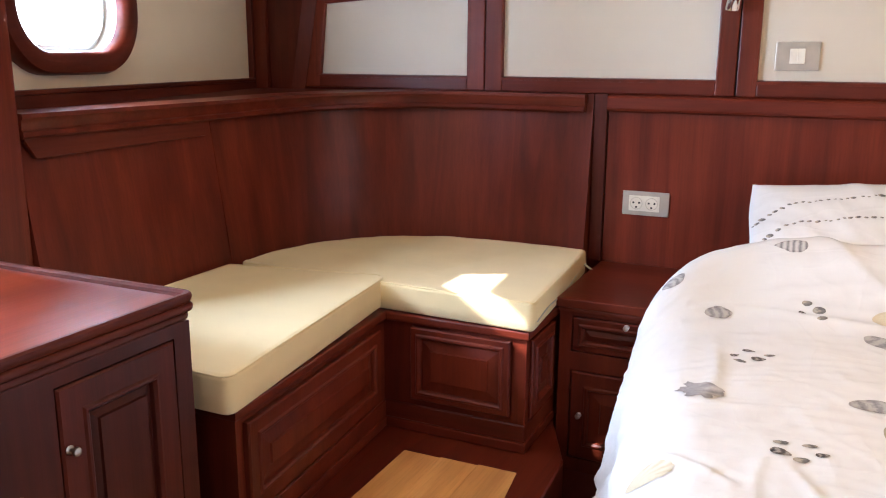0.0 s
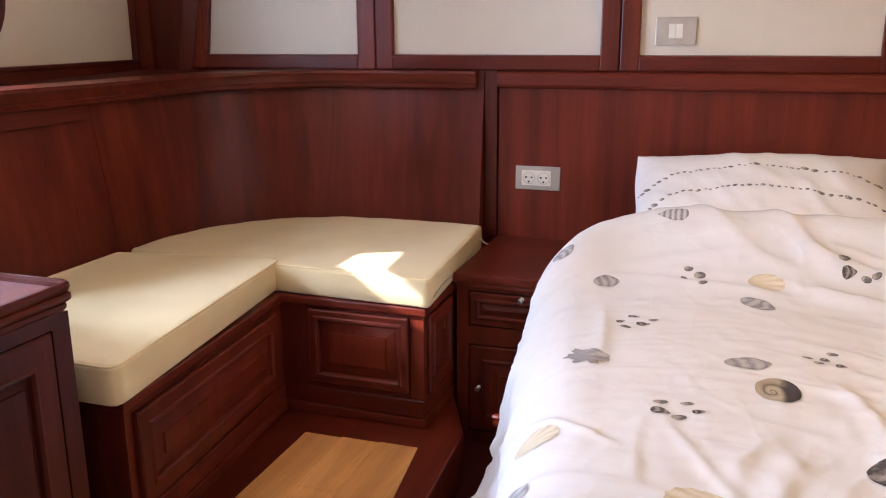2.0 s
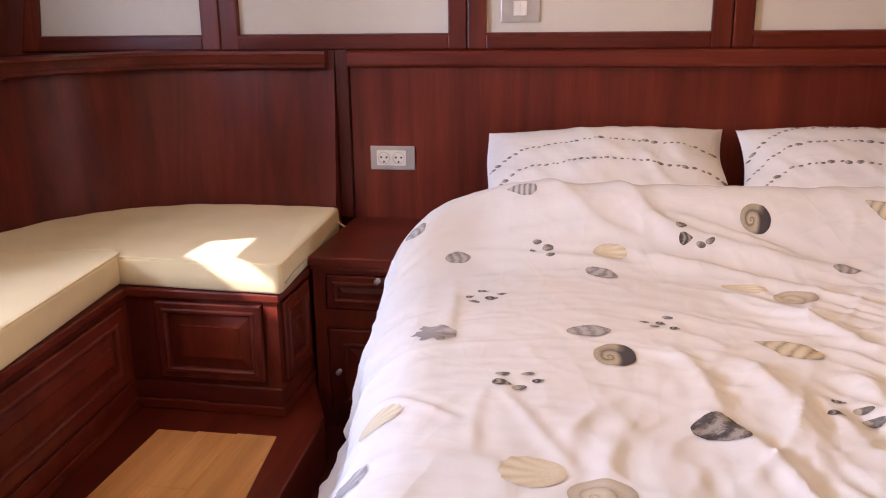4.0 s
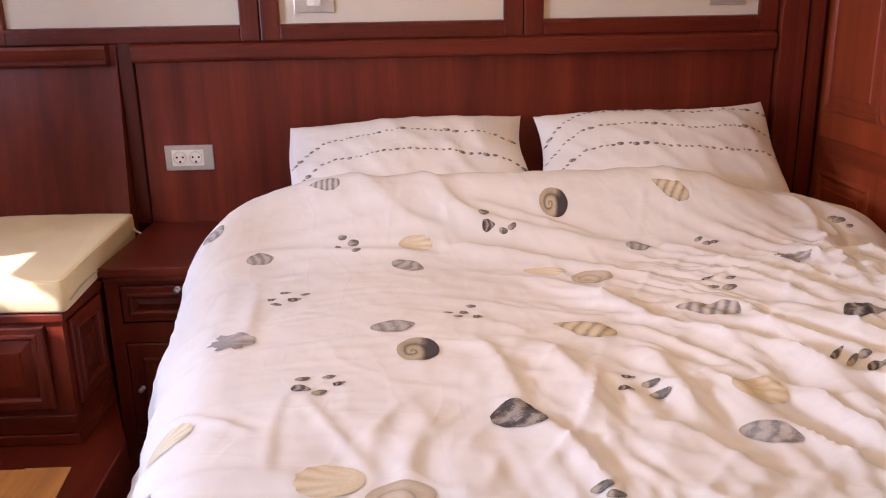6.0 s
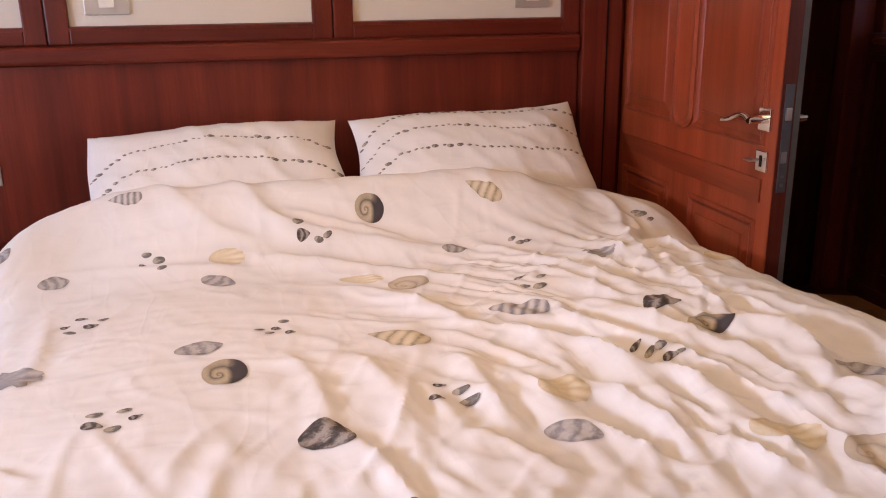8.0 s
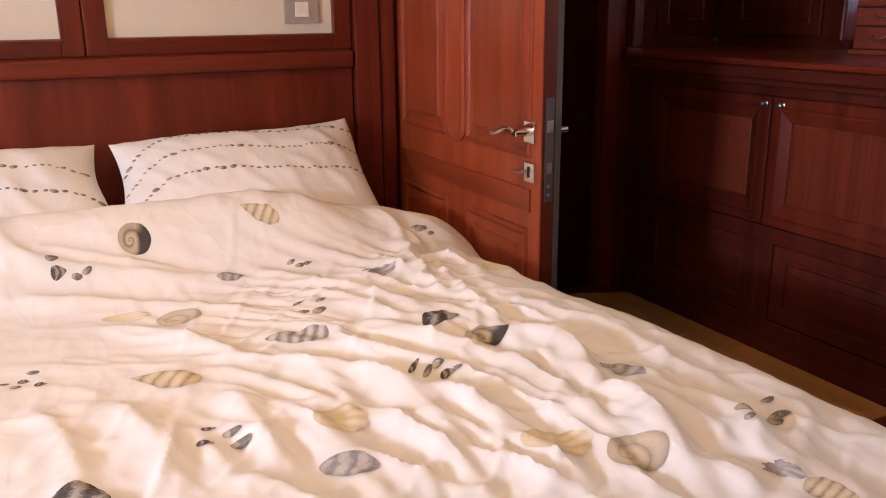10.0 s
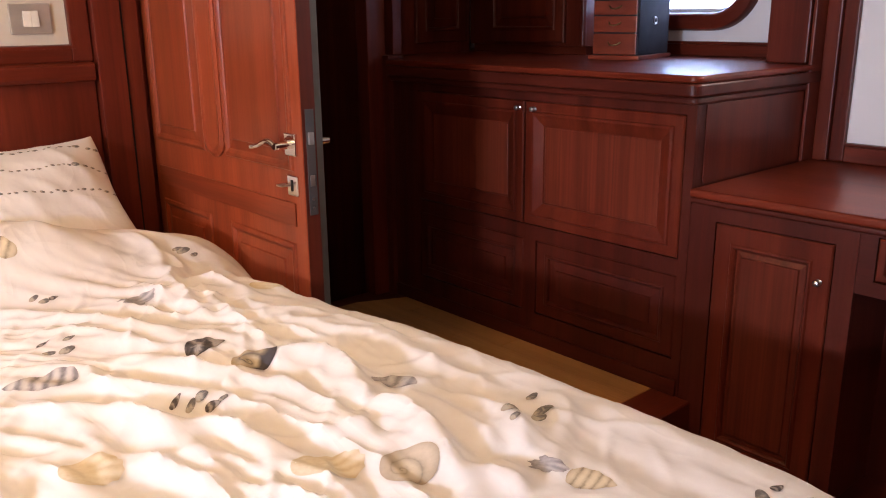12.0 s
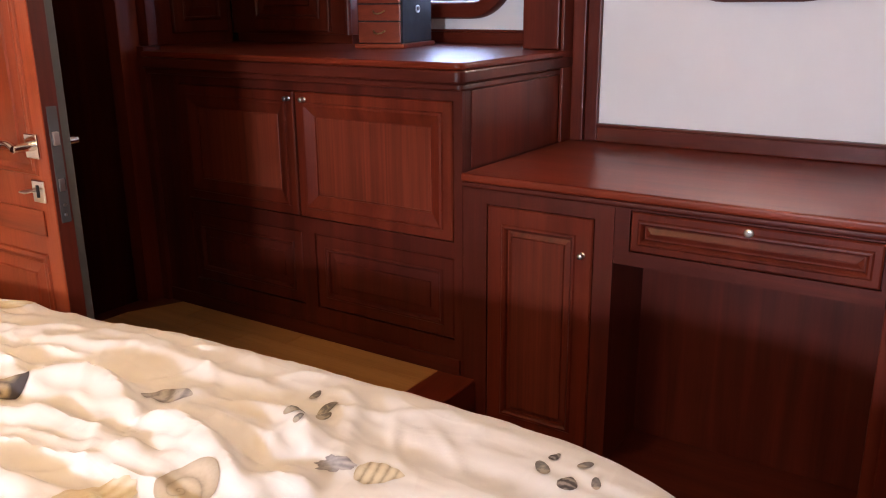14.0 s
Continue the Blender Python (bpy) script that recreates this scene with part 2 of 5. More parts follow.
def sweep(path, profile, ups=None, bm=None, caps=True):
    """Sweeps an (outward, up) profile along a path of points; ups: heights added point by point."""
    bm = bm or bmesh.new()
    rows = []
    for i, p in enumerate(path):
        a, b = path[max(0, i - 1)], path[min(len(path) - 1, i + 1)]
        t = Vector((b[0] - a[0], b[1] - a[1], 0)).normalized()
        nrm = Vector((t.y, -t.x, 0))
        rows.append([bm.verts.new(Vector(p) + nrm * q[0] + Vector((0, 0, q[1]))) for q in profile])
    n = len(profile)
    for a, b in zip(rows, rows[1:]):
        for i in range(n):
            bm.faces.new((a[i], a[(i + 1) % n], b[(i + 1) % n], b[i]))
    if caps:
        bm.faces.new(rows[0])
        bm.faces.new(list(reversed(rows[-1])))
    return bm


def lathe(profile, at, axis, seg=20):
    """Turned shape: (radius, along) profile on an axis through a point."""
    bm = bmesh.new()
    q = Vector((0, 0, 1)).rotation_difference(Vector(axis))
    rings = []
    for r, a in profile:
        rings.append([Vector(at) + q @ Vector((r * math.cos(2 * math.pi * k / seg), r * math.sin(2 * math.pi * k / seg), a)) for k in range(seg)])
    return loops(bm, rings, True, True)


def tube(points, radius, seg=10, bm=None):
    bm = bm or bmesh.new()
    rings = []
    for i, p in enumerate(points):
        p = Vector(p)
        t = (Vector(points[min(i + 1, len(points) - 1)]) - Vector(points[max(i - 1, 0)])).normalized()
        s = t.cross(Vector((0, 0, 1)) if abs(t.z) < 0.9 else Vector((1, 0, 0))).normalized()
        w = s.cross(t)
        r = radius[i] if isinstance(radius, (list, tuple)) else radius
        rings.append([p + (s * math.cos(2 * math.pi * k / seg) + w * math.sin(2 * math.pi * k / seg)) * r for k in range(seg)])
    return loops(bm, rings, True, True)


KNOB = ((0.010, 0.0), (0.011, 0.002), (0.005, 0.005), (0.0045, 0.011), (0.009, 0.015), (0.0115, 0.020), (0.010, 0.0255), (0.005, 0.028))


def knob(parent, at, axis, material=NICKEL):
    return part("knob", lathe([(r * 0.72, d * 0.8) for r, d in KNOB], at, axis), material, parent, "round satin nickel knob", True)


def raised_door(parent, o, u, w, h, name="door", t=0.02, fw=0.048, frame_mat=None, panel_mat=None, field=0.034, v=(0, 0, 1), label=""):
    """A framed door or drawer front with a moulded, raised panel: o is its lower corner on the carcass face."""
    fm, pm = frame_mat or MAHOG[2], panel_mat or MAHOG[2]
    rim = [(0, 0.001), (0, t - 0.004), (0.004, t), (fw - 0.004, t), (fw, t + 0.004), (fw + 0.005, t + 0.0045), (fw + 0.010, t - 0.001), (fw + 0.012, t - 0.009)]
    d = part(name, loops(bmesh.new(), rect_rings(o, u, v, w, h, rim), False), fm, parent, label)
    f = min(field, 0.28 * (min(w, h) - 2 * fw))
    pan = [(fw + 0.010, t - 0.0095), (fw + 0.016, t - 0.0095), (fw + 0.012 + f, t - 0.004), (fw + 0.014 + f, t + 0.001)]
    part("panel", loops(bmesh.new(), rect_rings(o, u, v, w, h, pan)), pm, d)
    return d


def face_frame(name, parent, o, u, w, h, holes, thick, material):
    """The frame of stiles and rails that inset doors sit in: holes (a0, a1, b0, b1) leave real gaps round them."""
    o, u, v = Vector(o), Vector(u), Vector((0, 0, 1))
    n = u.cross(v)
    bm = bmesh.new()
    xs = sorted({0.0, w, *(q for hole in holes for q in hole[:2])})
    zs = sorted({0.0, h, *(q for hole in holes for q in hole[2:])})
    for a0, a1 in zip(xs, xs[1:]):
        for b0, b1 in zip(zs, zs[1:]):
            am, bmid = (a0 + a1) / 2, (b0 + b1) / 2
            if any(q[0] < am < q[1] and q[2] < bmid < q[3] for q in holes):
                continue
            loops(bm, [[o + u * a + v * b + n * d for a, b in ((a0, b0), (a1, b0), (a1, b1), (a0, b1))] for d in (-0.001, thick)], True, True)
    bmesh.ops.remove_doubles(bm, verts=bm.verts, dist=1e-5)
    return part(name, bm, material, parent)


# ---- the shell of the cabin ----
def stadium(cy, cz, w, h, r, seg=10):
    """Closed outline of a rounded rectangle in the (y, z) plane."""
    pts = []
    for sx, sz, a0 in ((1, 1, 0), (-1, 1, 90), (-1, -1, 180), (1, -1, 270)):
        for k in range(seg + 1):
            a = radians(a0 + 90 * k / seg)
            pts.append((cy + sx * (w / 2 - r) + r * math.cos(a), cz + sz * (h / 2 - r) + r * math.sin(a)))
    return pts


def holed_wall(name, axis, at, thick, a0, a1, z0, z1, holes, material, label):
    """An upright wall slab across one axis, with rectangular openings (a0, a1, z0, z1) side by side."""
    bm = bmesh.new()

    def slab(p0, p1, q0, q1):
        if p1 - p0 < 1e-4 or q1 - q0 < 1e-4:
            return
        if axis == "x":
            add_box(bm, at, at + thick, p0, p1, q0, q1, 0)
        else:
            add_box(bm, p0, p1, at, at + thick, q0, q1, 0)
    left = a0
    for h0, h1, b, t in sorted(holes):
        slab(left, h0, z0, z1)
        slab(h0, h1, z0, b)
        slab(h0, h1, t, z1)
        left = h1
    slab(left, a1, z0, z1)
    ob = part(name, bm, material)
    return tagged(ob, label, "wall", kind="structure")


PORTS_L = ((1.373, 1.204), (0.25, 1.175))
PORTS_R = ((1.70, 1.195), (0.50, 1.25))
PW, PH = 0.47, 0.265


def port_holes(ports):
    return [(c - PW / 2, c + PW / 2, z - PH / 2, z + PH / 2) for c, z in ports]


BACK = -1.35
holed_wall("wall_port", "x", HULL_L, -0.06, 0.98, 2.66, LOW, CEIL, port_holes(PORTS_L[:1]), HULL_LINING, "off-white vinyl lined hull side with an oval portlight").data.transform(PORT_TURN)
holed_wall("wall_port_aft", "x", HULL_L, -0.06, BACK, 1.0, LOW, CEIL, port_holes(PORTS_L[1:]), HULL_LINING, "off-white vinyl lined hull side beside the desk")
holed_wall("wall_starboard", "x", HULL_R, 0.06, 1.10, 3.0, LOW, CEIL, port_holes(PORTS_R[:1]), WHITE_LINING, "off-white vinyl lined hull side above the sideboard")
holed_wall("wall_starboard_aft", "x", DESK_HULL, 0.06, BACK, 1.10, LOW, CEIL, port_holes(PORTS_R[1:]), WHITE_LINING, "off-white vinyl lined hull side above the desk")
holed_wall("wall_forward", "y", 2.50, 0.06, HULL_L, 2.60, LOW, CEIL, [(1.72, 2.56, LOW, 1.80)], MAHOG[2], "mahogany bulkhead with a doorway beside the bed")
# The window openings here are added for the stern fill lamps.
holed_wall("wall_aft", "y", BACK, -0.06, HULL_L, HULL_R, LOW, CEIL, [(a, b, 1.12, 1.52) for a, b in STERN_FILL], MAHOG[2], "unseen mahogany bulkhead at the foot of the bed with added window openings")
holed_wall("wall_alcove", "y", 2.90, 0.06, 2.56, HULL_R, LOW, CEIL, [], MAHOG[2], "plain mahogany bulkhead behind the sideboard")
holed_wall("wall_corridor_side", "x", 1.60, -0.05, 2.56, 3.60, LOW, CEIL, [], MAHOG[2], "dark mahogany corridor side")
holed_wall("wall_corridor_end", "y", 3.60, 0.05, 1.55, 2.62, LOW, CEIL, [], MAHOG[2], "dark mahogany corridor end")
holed_wall("wall_corridor_starboard", "x", 2.56, 0.06, 2.56, 3.60, LOW, CEIL, [], MAHOG[2], "dark mahogany corridor side")


def ceiling():
    bm = bmesh.new()
    xs = sorted({HULL_L - 0.1, FILL_OPENING[0], FILL_OPENING[1], SUN_OPENING[0], SUN_OPENING[1], HULL_R + 0.1})
    ys = sorted({BACK - 0.1, FILL_OPENING[2], FILL_OPENING[3], SUN_OPENING[2], SUN_OPENING[3], 3.7})
    for x0, x1 in zip(xs, xs[1:]):
        for y0, y1 in zip(ys, ys[1:]):
            if any(h[0] <= x0 and x1 <= h[1] and h[2] <= y0 and y1 <= h[3] for h in (FILL_OPENING, SUN_OPENING)):
                continue
            add_box(bm, x0, x1, y0, y1, CEIL, CEIL + 0.05, 0)
    tagged(part("ceiling", bm, CEILING), "unseen cream ceiling tinted to warm bounced light, with added openings", "ceiling", kind="structure")


ceiling()


def fill_lid():
    # Unseen lid, added to keep the sun out above the fill lamp.
    t = thing("added_hatch", (0.92, 1.4, CEIL), "unseen panel added above the bed's fill lamp", "hatch", "", "structure")
    part("lid", box(FILL_OPENING[0] + 0.002, FILL_OPENING[1] - 0.002, FILL_OPENING[2] + 0.002, FILL_OPENING[3] - 0.002, CEIL + 0.03, CEIL + 0.049, bevel=0), CEILING, t)


fill_lid()


def sun_aperture():
    """An unseen thin plate, added in the ceiling: its gap shapes one shaft of sun."""
    t = thing("added_hatch", (-1.2, 0.76, CEIL), "unseen plate added to shape the sun patch on the corner seat", "hatch", "", "structure")
    k = (CEIL - 0.44) / -SUN_TO.z
    gap = [(-0.74, 1.775), (-0.613, 1.679), (-0.592, 1.662), (-0.54, 1.639), (-0.515, 1.617), (-0.503, 1.660), (-0.480, 1.681), (-0.597, 1.778), (-0.62, 1.98), (-0.74, 1.92)]
    mid = Vector((-0.66 - SUN_TO.x * k, 1.80 - SUN_TO.y * k, CEIL + 0.001))
    gap = [Vector((x - SUN_TO.x * k, y - SUN_TO.y * k, CEIL + 0.001)) for x, y in gap]
    outer = [mid + (p - mid).normalized() * 0.50 for p in gap]
    bm = bmesh.new()
    loops(bm, [outer, gap, [p + Vector((0, 0, 0.004)) for p in gap], [p + Vector((0, 0, 0.004)) for p in outer]], False)
    part("lid", bm, CEILING, t)


sun_aperture()


def floors():
    # Sole wood darkened: shade in the knee space put into its colour.
    bm = box(HULL_L, HULL_R, BACK, 3.6, LOW - 0.05, LOW, bevel=0)
    tagged(part("floor", bm, STAIN_SHADE[1]), "dark mahogany cabin sole beside the bed", "floor", kind="structure")
    # raised sole by the corner seat
    p = tagged(part("platform_port", prism([(HULL_L + 0.01, 0.55), (-0.30, 0.55), (-0.36, 1.75), (-0.47, 2.0), (-0.47, 2.49), (HULL_L + 0.01, 2.49)], LOW, 0.0, 0.004, 1), MAHOG[1]),
               "raised mahogany sole in front of the corner seat", "floor", kind="structure")
    p2 = tagged(part("platform_starboard", prism([(1.72, 1.06), (2.62, 1.06), (2.62, 2.49), (1.72, 2.49)], LOW, 0.0, 0.004, 1), MAHOG[0]),
                "raised mahogany sole by the sideboard", "floor", kind="structure")
    # maple boards let into both soles
    y = 1.628
    for k in range(3):
        x0, x1 = -0.775 + 0.109 * k, -0.775 + 0.109 * (k + 1) - 0.0006
        cuts = [0.70, 1.13 + 0.11 * ((k * 2) % 3), 1.617 + 0.005 * k]
        for a, b in zip(cuts, cuts[1:]):
            lean = 0.03 if k == 2 else 0.0
            part("plank", prism([(x0, a), (x1 + lean * (1.62 - a) * 4.2, a), (x1 + lean * (1.62 - b) * 4.2, b - 0.002), (x0, b - 0.002)], -0.01, 0.0035, 0.0004, 1), MAPLE, p)
    for k in range(9):
        x0, x1 = 1.76 + 0.0905 * k, 1.76 + 0.0905 * (k + 1) - 0.0006
        cuts = [1.186, 1.55 + 0.17 * ((k * 2) % 3), 2.0 + 0.1 * (k % 3), 2.415]
        for a, b in zip(cuts, cuts[1:]):
            cut = max(0.0, (x1 - 2.386) * 0.46) if b == 2.415 else 0.0
            cut0 = max(0.0, (x0 - 2.386) * 0.46) if b == 2.415 else 0.0
            part("plank", prism([(x0, a), (x1, a), (x1, b - cut - 0.002), (x0, b - cut0 - 0.002)], -0.01, 0.0035, 0.0004, 1), MAPLE, p2)


floors()


# ---- bulkhead panelling behind the bed ----
def frame_strip(bm, x0, x1, z0, z1, y, proud):
    add_box(bm, x0, x1, y - proud, y + 0.004, z0, z1, 0.003)


def wall_panels():
    """White panels in moulded mahogany frames above the headboard rail."""
    top = 1.62
    edges = ((-1.586, -0.971), (-0.843, -0.131), (-0.013, 0.676), (0.795, 1.469))
    seams = (-1.66, -0.905, -0.072, 0.735, 1.527)
    for i, (x0, x1) in enumerate(edges):
        t = thing("wall_panel", ((x0 + x1) / 2, 2.49, 0.95), "off-white wall panel in a moulded mahogany frame above the rail", "wall panel", "wall panels above the rail", "structure")
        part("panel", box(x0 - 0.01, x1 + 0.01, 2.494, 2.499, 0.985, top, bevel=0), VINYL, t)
        s0, s1 = seams[i] + 0.002, seams[i + 1] - 0.002
        bead = [(0.012, 0.0), (0.012, -0.018), (0.006, -0.022), (0.0, -0.016), (0.0, 0.0)]
        for nm, a, b, c, d in (("stile", s0, x0 + 0.002, 0.952, top), ("stile", x1 - 0.002, s1, 0.952, top), ("rail", x0 + 0.002, x1 - 0.002, 0.952, 1.0)):
            bm = box(a, b, 2.474, 2.4935, c, d, bevel=0.004)
            if i == 0 and b < -1.5:
                for v in bm.verts:
                    v.co.x += max(0.0, v.co.z - 0.99) * 0.11
            part(nm, bm, MAHOG[2 if nm == "stile" else 0], t)
        if i == 0:
            bm = box(x0 - 0.01, x1 + 0.002, 2.476, 2.4932, 1.255, 1.36, bevel=0.004)
            for v in bm.verts:
                v.co.z += (v.co.x - x0) * 0.06
            part("head_rail", bm, MAHOG[0], t)
        w, h = x1 - x0, top - 1.0
        prof = [(-0.012, 0.02), (-0.010, 0.026), (-0.003, 0.026), (0.0, 0.020), (0.002, 0.006)]
        part("bead", loops(bmesh.new(), [[Vector((x0 + q, 2.4995 - d, 1.0 + q)), Vector((x1 - q, 2.4995 - d, 1.0 + q)), Vector((x1 - q, 2.4995 - d, top)), Vector((x0 + q, 2.4995 - d, top))] for q, d in prof], False), MAHOG[2], t)
    bm = bmesh.new()
    for s in seams[1:4]:
        add_box(bm, s - 0.0015, s + 0.0015, 2.480, 2.4935, 0.955, top, 0)
    tagged(part("trim_panel_joint", bm, HOLE), "dark joint between wall panel frames", "trim", kind="structure")


wall_panels()


def headboard():
    h = thing("headboard", (0.5, 2.48, 0.2), "wide plain mahogany headboard panel with a moulded rail on top", "headboard")
    xs = (-0.462, 1.524)
    for a, b in zip(xs, xs[1:]):
        part("board", box(a, b - 0.0006, 2.478, 2.4985, LOW, 0.90, bevel=0.0006, seg=1), MAHOG[2], h)
    prof = [(0.0, 0.0), (0.020, 0.0), (0.026, 0.004), (0.030, 0.012), (0.030, 0.044), (0.026, 0.050), (0.0, 0.056)]
    part("rail", sweep([(-0.462, 2.4785, 0.896), (1.518, 2.4785, 0.896)], prof), MAHOG[0], h)
    p = thing("pilaster", (1.60, 2.46, LOW), "upright mahogany door post beside the headboard", "door frame", "", "structure")
    part("post", box(1.529, 1.612, 2.452, 2.4985, LOW, 1.9, bevel=0.005), MAHOG[2], p)
    part("jamb", box(1.614, 1.668, 2.462, 2.4985, LOW, 1.9, bevel=0.003), MAHOG[2], p)
    part("cover_strip", box(1.612, 1.618, 2.457, 2.47, LOW, 1.9, bevel=0.001), HOLE, p)
    q = thing("door_post", (2.59, 2.44, LOW), "dark mahogany post between doorway and sideboard", "door frame", "", "structure")
    part("post", box(2.50, 2.585, 2.43, 2.4985, 0.0, 1.9, bevel=0.005), MAHOG[2], q)
    part("jamb", box(2.592, 2.635, 2.395, 2.89, 0.93, 1.9, bevel=0.004), MAHOG[2], q)
    part("filler", box(2.566, 2.64, 2.3935, 2.4285, LOW, 0.9285, bevel=0.002), STAIN_SHADE[2], q)


headboard()


# ---- hull side: frames and portlights ----
def portlight(name, x, inward, cy, cz):
    """An oval portlight: a deep mahogany ring, a white liner, a metal rim and glass."""
    t = thing(name, (x, cy, cz), "oval portlight in a deep dark mahogany ring, bright daylight behind", "window", "oval portlights", "structure")

    def ring(profile, w, h, r):
        rows = []
        for grow, d in profile:
            rows.append([Vector((x + inward * d, y, z)) for y, z in stadium(cy, cz, w + 2 * grow, h + 2 * grow, r + grow)])
        return loops(bmesh.new(), rows, False)
    part("ring", ring([(0.062, 0.0005), (0.062, 0.030), (0.055, 0.042), (0.030, 0.046), (0.012, 0.044), (0.004, 0.038), (0.0, 0.03), (0.0, -0.002)], PW - 0.03, PH - 0.01, 0.115), MAHOG[1], t, "", True)
    part("liner", ring([(0.0015, 0.02), (-0.001, 0.0), (-0.004, -0.05)], PW - 0.03, PH - 0.01, 0.115), IVORY, t, "white liner", True)
    part("rim", ring([(-0.003, -0.028), (-0.016, -0.026), (-0.018, -0.034), (-0.018, -0.046), (-0.003, -0.048)], PW - 0.03, PH - 0.01, 0.115), NICKEL, t, "", True)
    bm = bmesh.new()
    loops(bm, [[Vector((x + inward * d, y, z)) for y, z in stadium(cy, cz, PW - 0.04, PH - 0.02, 0.11)] for d in (-0.036, -0.042)], True, True)
    g = part("glass", bm, GLASS, t)
    g.visible_shadow = False
    return t


for ob in portlight("window_1", HULL_L, 1, *PORTS_L[0]).children_recursive:
    ob.data.transform(PORT_TURN)
portlight("window_2", HULL_L, 1, *PORTS_L[1])
portlight("window_3", HULL_R, -1, *PORTS_R[0])
portlight("window_4", DESK_HULL, -1, *PORTS_R[1])


def port_side():
    """Rails, corner post and end partition along the port hull side."""
    t = thing("hull_frame", (HULL_L, 2.0, 0.9), "mahogany frame below the white hull lining, with a corner post", "trim", "", "structure")
    x = HULL_L
    for nm, bm, mat in (("rail", box(x + 0.0005, x + 0.020, 0.98, 2.4975, 0.86, 0.968, bevel=0.003), MAHOG[1]),
                        ("bead", box(x + 0.0005, x + 0.027, 0.98, 2.4975, 0.9685, 0.981, bevel=0.003), MAHOG[1]),
                        ("stile", box(x + 0.0005, x + 0.024, 2.434, 2.492, 0.9815, CEIL, bevel=0.003), MAHOG[2])):
        bm.transform(PORT_TURN)
        part(nm, bm, mat, t)
    part("stile", box(-1.868, -1.808, 2.452, 2.4985, 0.93, CEIL, bevel=0.005), MAHOG[2], t)
    bm = prism([(-1.806, 2.4985), (-1.800, 2.466), (-1.76, 2.458), (-1.70, 2.452), (-1.650, 2.470), (-1.645, 2.4985)], 0.93, CEIL, 0.003, 1)
    for v in bm.verts:
        v.co.x += (v.co.z - 0.935) * (0.19 if v.co.x > -1.72 else -0.03)
    part("corner_post", bm, STAIN_SHADE[2], t)
    part("partition", box(HULL_L + 0.0005, -1.476, 0.962, 1.06, LOW, CEIL - 0.001, bevel=0.005), MAHOG[2], t, "upright mahogany end board beside the desk")


port_side()


# ---- corner seat ----
def seat_curve(a, b, straight_x, y0=1.062, x1=-0.535, cx=-0.86, cy=1.85, n=48):
    """Plan of the seat's back: straight along the hull, then an elliptic corner, then along the bulkhead."""
    pts = [(straight_x, y0 + (cy - y0) * k / 14) for k in range(14)]
    for k in range(n + 1):
        t = math.pi - (math.pi / 2) * k / n
        pts.append((cx + a * math.cos(t), cy + b * math.sin(t)))
    pts += [(cx + (x1 - cx) * k / 6, cy + b) for k in range(1, 7)]
    return pts


def drop(y):
    return -0.014 * max(0.0, min(1.0, (2.42 - y) / 0.55))


